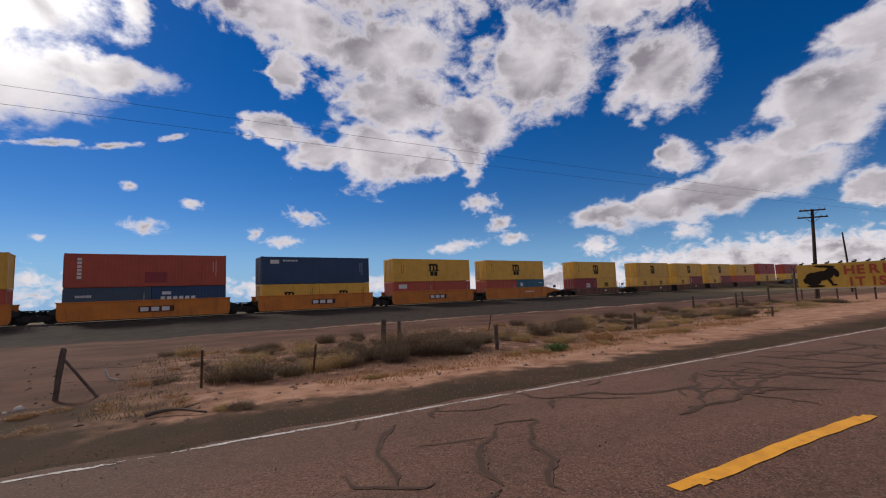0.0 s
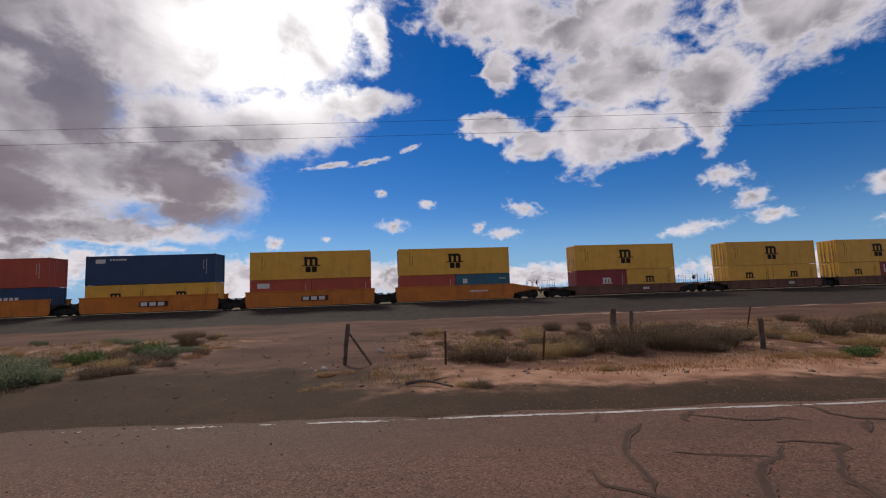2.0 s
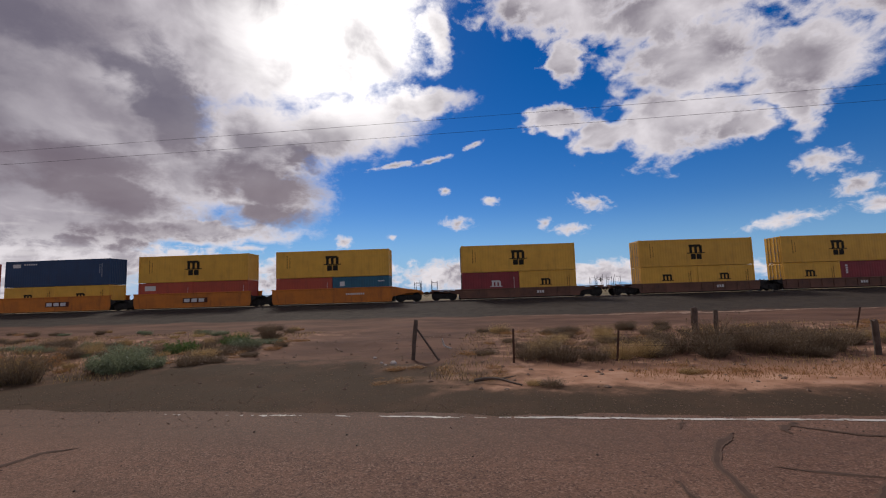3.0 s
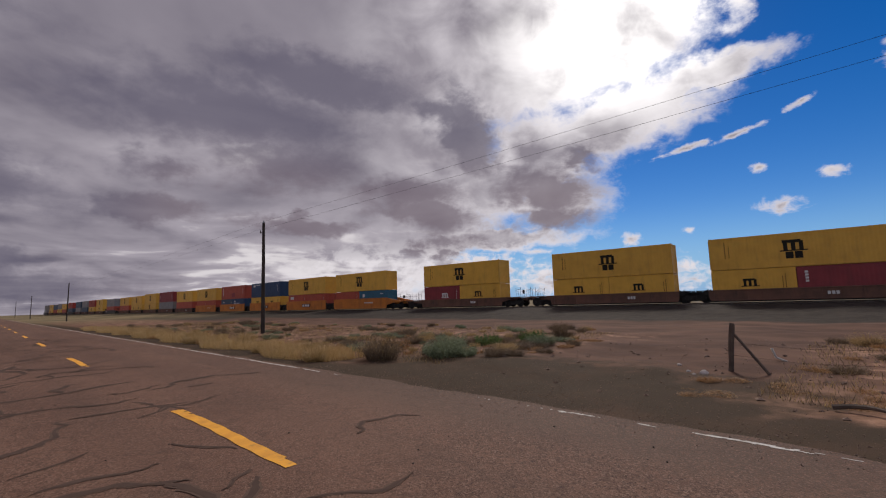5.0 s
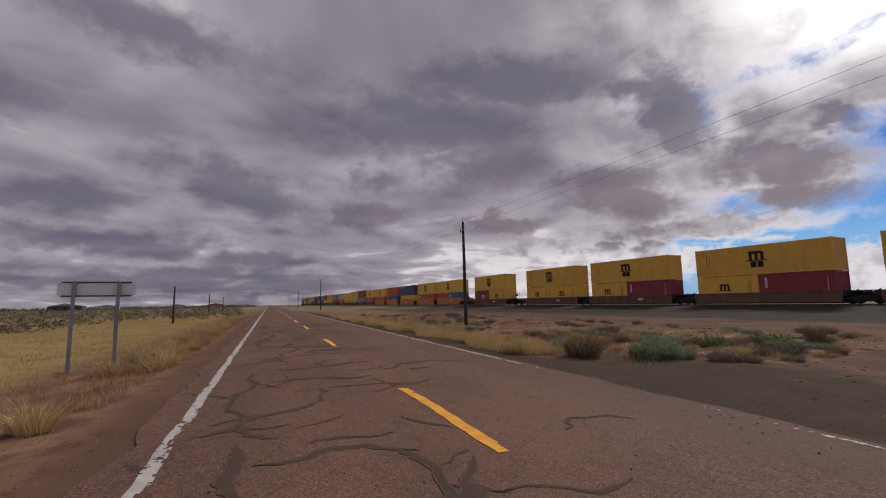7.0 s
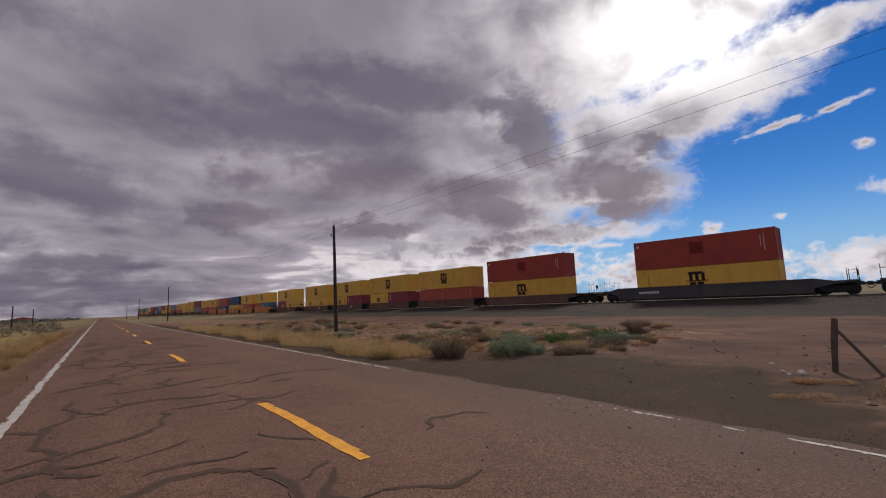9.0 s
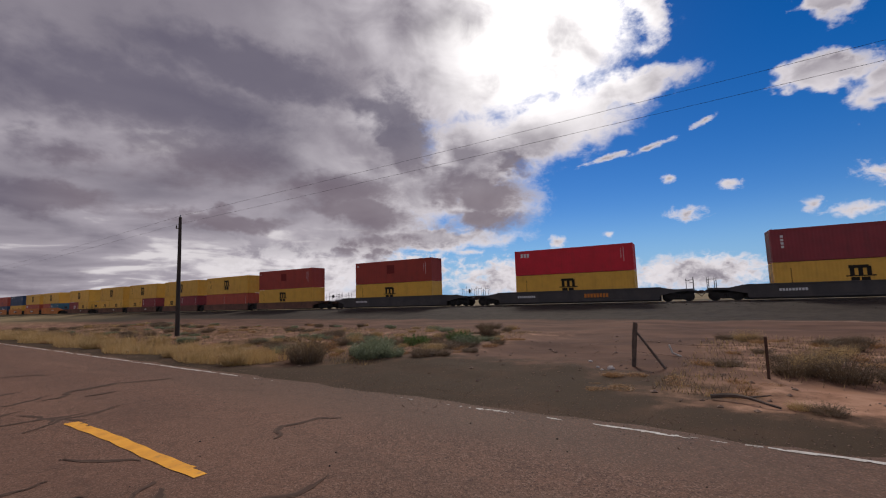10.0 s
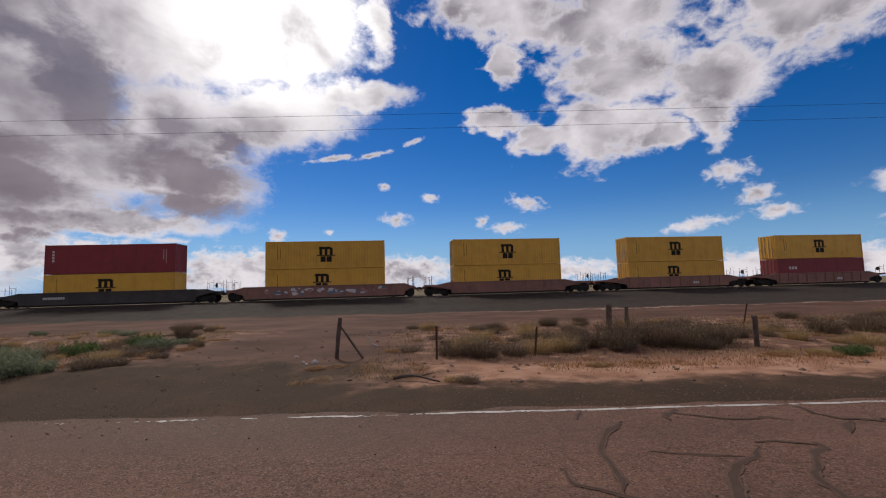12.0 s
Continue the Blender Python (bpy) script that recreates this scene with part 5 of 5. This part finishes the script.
def rocks(count, spots, name, mat, lo, hi, label, seed, flat=0.6):
    r = random.Random(seed)
    verts, faces = [], []
    base = [(1, 0, 0), (0, 1, 0), (-1, 0, 0), (0, -1, 0), (0, 0, 1), (0, 0, -1)]
    tri = [(0, 1, 4), (1, 2, 4), (2, 3, 4), (3, 0, 4), (1, 0, 5), (2, 1, 5), (3, 2, 5), (0, 3, 5)]
    for _ in range(count):
        x, y = spots(r)
        size = lo + (hi - lo) * r.random() ** 3
        z = float(road_z(y)) if -1.2 < y < 6.5 else soil(x, y)
        a = r.uniform(0, 6.28)
        b = len(verts)
        for vx, vy, vz in base:
            k = size * r.uniform(0.7, 1.3)
            verts.append((x + k * (vx * math.cos(a) - vy * math.sin(a)), y + k * (vx * math.sin(a) + vy * math.cos(a)), z + k * vz * flat + size * 0.15))
        faces += [(b + i, b + j, b + k) for i, j, k in tri]
    tagged(sheet(name, verts, faces, mat), label, "gravel", kind="stuff")


def shoulder(r):
    x = r.gauss(-1, 9)
    return x, 6.35 + abs(r.gauss(0, 1.0)) if r.random() < 0.6 else -1.1 - abs(r.gauss(0, 0.9))


def turning(r):
    return r.gauss(-5, 3.2), r.uniform(5.6, 12.5)


def roadside(r):
    return r.uniform(-22, 16), r.uniform(-1.0, 6.3)


def wash(r):
    return r.gauss(3, 9), r.uniform(8, 20)


rocks(7600, shoulder, "roadside_gravel", STONE, 0.005, 0.020, "loose gravel along the road's edge", 1)
rocks(3600, turning, "turning_gravel", STONE, 0.004, 0.016, "loose gravel spread over the turning", 2)
rocks(900, roadside, "road_grit", BALLAST, 0.004, 0.016, "dark grit scattered on the asphalt", 3)
rocks(1500, wash, "desert_stones", STONE, 0.012, 0.07, "small stones scattered on the soil", 4)
rocks(16000, lambda r: track(r.uniform(-90, 90), -abs(r.gauss(0, 2.6)) - 1.0)[:2], "track_ballast", BALLAST, 0.03, 0.09, "grey crushed stone ballast", 6)
for x, y, s in ((-2.75, 11.2, 0.09), (-3.1, 11.35, 0.05), (-2.9, 11.0, 0.04), (-3.5, 12.1, 0.05)):
    bm = bmesh.new()
    bmesh.ops.create_icosphere(bm, subdivisions=2, radius=s)
    for v in bm.verts:
        v.co *= 1 + 0.35 * noise.noise(v.co * 14 + Vector((x, y, 0)))
        v.co.z *= 0.7
    ob = tagged(part("stone", bm, plain("pale_stone", (0.45, 0.40, 0.37), 0.9)), "pale stone lying on red soil", "stone", "pale stones")
    ob.matrix_basis = pose(x, y, soil(x, y) + s * 0.25)


# ---- plants ----
def blades(r, count, radius, height, wide, spread, droop=0.25, leaf=0):
    """Stems that fan out from a clump; leaf: small leaves along each stem."""
    verts, faces = [], []
    for _ in range(count):
        q, rad = r.uniform(0, 6.283), radius * math.sqrt(r.random())
        bx, by = math.cos(q) * rad * 0.55, math.sin(q) * rad * 0.55
        h = height * r.uniform(0.45, 1.0) * (1 - 0.45 * (rad / radius) ** 2)
        out = spread * (0.25 + rad / radius) * h
        qq = q + r.gauss(0, 0.5)
        dx, dy = math.cos(qq) * out, math.sin(qq) * out
        mx, my, mz = bx + dx * 0.4, by + dy * 0.4, h * 0.6
        tx, ty, tz = bx + dx, by + dy, h * (1 - droop * r.random())
        w, a = wide * r.uniform(0.6, 1.3), r.uniform(0, 3.14)
        wx, wy = math.cos(a) * w / 2, math.sin(a) * w / 2
        b = len(verts)
        verts += [(bx - wx, by - wy, 0), (bx + wx, by + wy, 0), (mx + wx * 0.8, my + wy * 0.8, mz), (mx - wx * 0.8, my - wy * 0.8, mz), (tx, ty, tz)]
        faces += [(b, b + 1, b + 2, b + 3), (b + 3, b + 2, b + 4)]
        for k in range(leaf):
            t = r.uniform(0.3, 1.0)
            px, py, pz = bx + dx * t + r.gauss(0, 0.03), by + dy * t + r.gauss(0, 0.03), tz * t + r.gauss(0, 0.03)
            ls = wide * r.uniform(1.2, 2.8)
            u = Vector((r.gauss(0, 1), r.gauss(0, 1), r.gauss(0, 1))).normalized() * ls
            v = Vector((r.gauss(0, 1), r.gauss(0, 1), r.gauss(0, 1))).normalized() * ls * 0.5
            b = len(verts)
            p = Vector((px, py, max(0.02, pz)))
            verts += [(p - u)[:], (p + v)[:], (p + u)[:], (p - v)[:]]
            faces.append((b, b + 1, b + 2, b + 3))
    return verts, faces


def plant_mesh(name, mat, seed, **shape):
    me = bpy.data.meshes.new(name)
    verts, faces = blades(random.Random(seed), **shape)
    me.from_pydata(verts, [], faces)
    me.materials.append(mat)
    return me


PLANTS = {
    "tuft": [plant_mesh("grass_tuft", STRAW, 10 + k, count=260, radius=0.28, height=0.55, wide=0.009, spread=0.75) for k in range(3)],
    "dry": [plant_mesh("dry_shrub", DRY, 20 + k, count=420, radius=0.5, height=0.6, wide=0.008, spread=0.7, leaf=3) for k in range(3)],
    "brown": [plant_mesh("brown_shrub", BROWN, 30 + k, count=460, radius=0.55, height=0.62, wide=0.008, spread=0.75, leaf=5) for k in range(4)],
    "sage": [plant_mesh("sage_shrub", SAGE, 40 + k, count=300, radius=0.5, height=0.5, wide=0.011, spread=0.75, leaf=9) for k in range(3)],
    "green": [plant_mesh("green_weed", GREEN, 50 + k, count=160, radius=0.4, height=0.3, wide=0.012, spread=0.9, leaf=8) for k in range(2)],
    "rust": [plant_mesh("rust_weed", RED_DRY, 60 + k, count=240, radius=0.5, height=0.28, wide=0.009, spread=0.9, leaf=3) for k in range(2)],
}
PLANT_WORDS = {
    "tuft": ("grass_tuft", "pale straw-coloured tuft of dry grass", "grass", "grass tufts"), "dry": ("dry_shrub", "dry tan shrub in red soil", "shrub", "desert shrubs"),
    "brown": ("brown_shrub", "grey-brown twiggy desert shrub", "shrub", "desert shrubs"), "sage": ("sage_shrub", "grey-green sage shrub by the turning", "shrub", "desert shrubs"),
    "green": ("green_weed", "low bright green weed on sand", "weed", "green weeds"), "rust": ("rust_weed", "low rust-coloured dry weed", "weed", "dry weeds"),
}
plant_dice = random.Random(77)


def plant(kind, x, y, size=1.0, tall=1.0):
    name, label, category, group = PLANT_WORDS[kind]
    ob = tagged(new(name, plant_dice.choice(PLANTS[kind])), label, category, group)
    ob.matrix_basis = pose(x, y, soil(x, y) - 0.02, 0, 0, plant_dice.uniform(0, 360)) @ Matrix.Diagonal((size, size, size * tall, 1))
    return ob


# beside the turning, west
for kind, x, y, size, tall in (("brown", -11.0, 9.0, 1.15, 1.3), ("dry", -11.3, 9.2, 1.0, 1.35), ("sage", -9.4, 10.1, 1.1, 1.1), ("sage", -9.0, 10.5, 0.8, 1.0), ("sage", -10.0, 10.4, 0.9, 1.0), ("brown", -8.1, 10.9, 0.7, 0.8), ("brown", -7.7, 11.3, 0.6, 0.7), ("dry", -8.7, 12.2, 0.8, 0.8),
                               ("green", -9.6, 15.2, 1.2, 1.4), ("sage", -8.8, 14.6, 1.0, 0.9), ("green", -10.8, 14.0, 1.2, 1.2), ("sage", -11.8, 13.0, 1.1, 0.9), ("brown", -9.7, 17.5, 0.6, 2.1), ("dry", -12.6, 9.8, 0.9, 0.9), ("rust", -13.5, 11.5, 1.4, 1.2), ("sage", -13.8, 10.2, 0.9, 0.8)):
    plant(kind, x, y, size * 1.25, tall)
for k in range(110):
    x = -12.2 - 34 * plant_dice.random() ** 1.25
    plant(plant_dice.choice(("tuft", "tuft", "dry", "rust")), x, plant_dice.uniform(7.4, 9.6) - 0.006 * (x + 12), plant_dice.uniform(0.6, 1.25), plant_dice.uniform(0.75, 1.15))
for k in range(190):
    x = -9 - 50 * plant_dice.random()
    plant(plant_dice.choice(("brown", "dry", "sage", "brown", "rust")), x, plant_dice.uniform(10.5, 23), plant_dice.uniform(0.45, 1.0), plant_dice.uniform(0.6, 1.0))
for k in range(95):
    x = plant_dice.uniform(-19, -7.6)
    plant(plant_dice.choice(("brown", "brown", "dry", "rust", "rust", "sage")), x, plant_dice.uniform(9.8 if x < -9 else 11.5, 17), plant_dice.uniform(0.4, 0.95), plant_dice.uniform(0.5, 0.9))
# beyond the fence, east
for kind, x, y, size, tall in (("brown", 0.6, 11.7, 1.0, 0.95), ("brown", 1.4, 11.5, 1.1, 1.0), ("dry", 1.0, 12.2, 1.1, 1.0), ("brown", 2.2, 11.9, 0.9, 1.0), ("dry", 2.9, 12.2, 1.1, 1.1), ("dry", 3.6, 12.4, 1.0, 1.1), ("brown", -0.5, 12.3, 0.7, 0.7), ("brown", 4.6, 12.7, 1.2, 1.0), ("brown", 5.6, 13.0, 1.4, 1.35), ("brown", 5.1, 12.2, 1.1, 1.1), ("brown", 7.9, 12.6, 1.2, 1.2),
                               ("brown", 6.2, 12.5, 1.2, 1.3), ("brown", 6.9, 12.3, 1.2, 1.1), ("brown", 7.4, 12.8, 1.2, 1.3), ("dry", 8.2, 13.6, 1.0, 1.0), ("brown", 9.2, 13.8, 1.1, 1.0), ("dry", 10.4, 13.0, 1.0, 0.9), ("brown", 12.6, 14.6, 1.3, 1.1), ("brown", 13.8, 14.4, 1.3, 1.0), ("brown", 15.2, 15.2, 1.2, 1.0),
                               ("green", 9.4, 10.2, 0.9, 1.2), ("green", 9.9, 10.5, 0.8, 1.1), ("dry", 11.5, 12.0, 1.1, 0.9), ("rust", 12.5, 11.3, 1.5, 1.2), ("brown", 0.85, 8.3, 0.5, 0.75), ("dry", 0.55, 8.45, 0.4, 0.8), ("brown", 4.9, 19.2, 0.7, 1.2), ("brown", 2.3, 17.5, 0.6, 1.0)):
    plant(kind, x, y, size, tall)
for k in range(22):
    plant("rust", plant_dice.uniform(-2.6, 0.3), plant_dice.uniform(8.7, 10.5), plant_dice.uniform(0.3, 0.7), plant_dice.uniform(0.35, 0.7))
for k in range(34):
    x = plant_dice.uniform(3.2, 18)
    plant(plant_dice.choice(("rust", "rust", "dry")), x, 9.7 + 0.12 * max(0, x - 8) + plant_dice.uniform(0, 1.1), plant_dice.uniform(0.4, 0.85), plant_dice.uniform(0.45, 0.8))
for k in range(240):
    x = -1 + 46 * plant_dice.random()
    plant(plant_dice.choice(("brown", "brown", "dry", "rust")), x, plant_dice.uniform(11.6, 20) + 0.1 * max(0, x - 10), plant_dice.uniform(0.45, 1.15), plant_dice.uniform(0.55, 1.0))
# south verge
plant("tuft", -7.75, -2.55, 1.25, 1.0)
plant("tuft", -7.95, -2.75, 0.9, 0.8)
for k in range(64):
    x = -13.5 - 50 * plant_dice.random() ** 1.4
    plant(plant_dice.choice(("tuft", "tuft", "dry", "rust")), x, -2.2 - 1.2 * plant_dice.random() - 0.01 * (-x - 14), plant_dice.uniform(0.75, 1.4), plant_dice.uniform(0.8, 1.15))
for k in range(54):
    plant("rust", plant_dice.uniform(-20, -6), plant_dice.uniform(-5.2, -1.9), plant_dice.uniform(0.15, 0.5), 0.7)


def carpet(name, mat, count, spots, lo, hi, wide, label, seed, category="grass"):
    """Single blades in their thousands."""
    r = random.Random(seed)
    verts, faces = [], []
    for _ in range(count):
        x, y = spots(r)
        z = soil(x, y) - 0.01
        h, a, l = r.uniform(lo, hi), r.uniform(0, 6.28), r.uniform(0, 6.28)
        w = wide * (1 + 0.02 * math.hypot(x, y))
        b = len(verts)
        verts += [(x - math.cos(a) * w, y - math.sin(a) * w, z), (x + math.cos(a) * w, y + math.sin(a) * w, z), (x + math.cos(l) * h * 0.45, y + math.sin(l) * h * 0.45, z + h)]
        faces.append((b, b + 1, b + 2))
    tagged(sheet(name, verts, faces, mat), label, category, kind="stuff")


def west_band(r):
    x = -11.8 - 45 * r.random() ** 1.3
    return x, 7.3 + abs(r.gauss(0, 1.1)) + 0.35 * math.sin(x)


def east_band(r):
    x = r.uniform(2.5, 24)
    return x, 10.0 + 0.14 * max(0, x - 8) + r.gauss(0, 0.45)


def south_band(r):
    x = -9 - 60 * r.random() ** 1.2
    return x, -2.1 - abs(r.gauss(0, 1.2))


def meadow(r):
    x = -12 - 60 * r.random() ** 1.3
    return x, -5.0 - 14 * r.random()


def wide_scrub(r):
    while True:
        x, y = r.uniform(-60, 45), 9.0 + 12 * r.random() ** 1.3
        if not -8.5 < x < -1.5 and (x < 0 or y > 10.9 + 0.1 * max(0, x - 9)) and noise.noise(Vector((x * 0.35, y * 0.5, 9.0))) > r.uniform(-0.35, 0.2):
            return x, y


carpet("dry_grass", STRAW, 15000, west_band, 0.12, 0.46, 0.006, "straw-coloured dry grass along the road", 31)
carpet("low_growth", RED_DRY, 14000, east_band, 0.02, 0.09, 0.006, "low rusty growth on the sand", 32)
carpet("verge_grass", RED_DRY, 8000, south_band, 0.04, 0.26, 0.006, "dry tan grass on the verge", 33)
carpet("meadow_grass", leafy("meadow_blades", (0.22, 0.155, 0.055), (0.36, 0.26, 0.10)), 12000, meadow, 0.05, 0.16, 0.007, "short yellow-green grass", 34)
carpet("thin_scrub", DRY, 34000, wide_scrub, 0.03, 0.14, 0.0055, "thin tan growth on red soil", 35)
carpet("thin_brush", BROWN, 44000, wide_scrub, 0.03, 0.15, 0.0055, "thin brown brush on red soil", 36)


def far_scrub():
    """Countless bushes towards the skyline, each a clump of leaf-like facets."""
    r = random.Random(41)
    verts, faces = [], []
    for _ in range(2300):
        d = 45 * (12 ** r.random())
        a = radians(r.uniform(-128, -93)) if r.random() < 0.72 else radians(r.uniform(55, 80))
        d = max(d, 130) if a > 0 else d
        x, y = math.sin(a) * d, math.cos(a) * d
        if -4 < y < 9 or abs(rail_offset(x, y)) < 9 or (y < -4 and y > -16 and x > -70):
            continue
        size = r.uniform(0.25, 0.75) * (1 + d / 320)
        z = soil(x, y)
        for _ in range(34):
            p = Vector((x + r.gauss(0, size * 0.6), y + r.gauss(0, size * 0.6), z + size * r.uniform(0.02, 0.8)))
            u = Vector((r.gauss(0, 1), r.gauss(0, 1), r.gauss(0, 0.7))) * size * 0.15
            v = Vector((r.gauss(0, 1), r.gauss(0, 1), r.gauss(0, 1))) * size * 0.15
            b = len(verts)
            verts += [(p - u)[:], (p + v)[:], (p + u)[:]]
            faces.append((b, b + 1, b + 2))
    tagged(sheet("far_scrub", verts, faces, leafy("far_leaves", (0.10, 0.082, 0.048), (0.23, 0.175, 0.10))), "distant olive brown desert scrub", "scrub", kind="stuff")
    verts, faces = [], []
    for _ in range(700):
        a, d = radians(r.uniform(-135, -91.5)), r.uniform(380, 700)
        x, y = math.sin(a) * d, math.cos(a) * d
        size = r.uniform(0.9, 2.0)
        for _ in range(22):
            p = Vector((x + r.gauss(0, size), y + r.gauss(0, size), soil(x, y) + size * r.uniform(0.1, 1.25)))
            u = Vector((r.gauss(0, 1), r.gauss(0, 1), r.gauss(0, 0.7))) * size * 0.3
            v = Vector((r.gauss(0, 1), r.gauss(0, 1), r.gauss(0, 1))) * size * 0.3
            b = len(verts)
            verts += [(p - u)[:], (p + v)[:], (p + u)[:]]
            faces.append((b, b + 1, b + 2))
    tagged(sheet("far_woods", verts, faces, leafy("far_tree_leaves", (0.055, 0.055, 0.040), (0.12, 0.11, 0.075))), "dark line of distant trees", "trees", kind="stuff")


far_scrub()


def far_house(x, y, w, d, h, wall, roof, label):
    ob = tagged(new("house"), label, "house", "houses on the skyline")
    ob.matrix_basis = pose(x, y, soil(x, y), 0, 0, 8)
    bm = bmesh.new()
    block(bm, -w / 2, w / 2, -d / 2, d / 2, -0.5, h)
    part("wall", bm, wall, ob)
    bm = bmesh.new()
    pts = [(-w / 2 - 0.4, -d / 2 - 0.4, h), (w / 2 + 0.4, -d / 2 - 0.4, h), (w / 2 + 0.4, d / 2 + 0.4, h), (-w / 2 - 0.4, d / 2 + 0.4, h), (-w / 2 - 0.4, 0, h + d * 0.1), (w / 2 + 0.4, 0, h + d * 0.1)]
    v = [bm.verts.new(p) for p in pts]
    for f in ((0, 1, 5, 4), (2, 3, 4, 5), (1, 2, 5), (3, 0, 4), (3, 2, 1, 0)):
        bm.faces.new([v[i] for i in f])
    part("roof", bm, roof, ob)
    for sx in (-0.3, 0.0, 0.3):
        bm = bmesh.new()
        block(bm, w / 2, w / 2 + 0.05, sx * d - 0.6, sx * d + 0.6, h * 0.35, h * 0.75)
        part("window", bm, BLACK, ob)


PALE_WALL, RED_ROOF = plain("pale_wall", (0.5, 0.46, 0.42), 0.8), plain("red_roof", (0.35, 0.07, 0.05), 0.7)
GREY_ROOF = plain("grey_roof", (0.25, 0.24, 0.25), 0.7)
far_house(-520, -52, 14, 20, 2.6, PALE_WALL, RED_ROOF, "low house with a red roof")
far_house(-540, -90, 10, 16, 2.6, PALE_WALL, GREY_ROOF, "low pale house with a grey roof")
far_house(-500, -140, 10, 18, 2.8, PALE_WALL, GREY_ROOF, "low pale house with a grey roof")
far_house(-330, -112, 12, 16, 3.0, plain("dark_shed", (0.07, 0.07, 0.08), 0.8), GREY_ROOF, "dark shed among far scrub")


# ---- what moves ----
def motions():
    for ob, at, up in ROLLING:
        rows = []
        for t in range(13):
            s = at - SPEED * t
            p = track(s, 0.0, RAIL_Z + up)
            rows.append((t, pose(p.x, p.y, p.z, 0, 0, math.degrees(heading(s)))))
        walk(ob, rows)


motions()
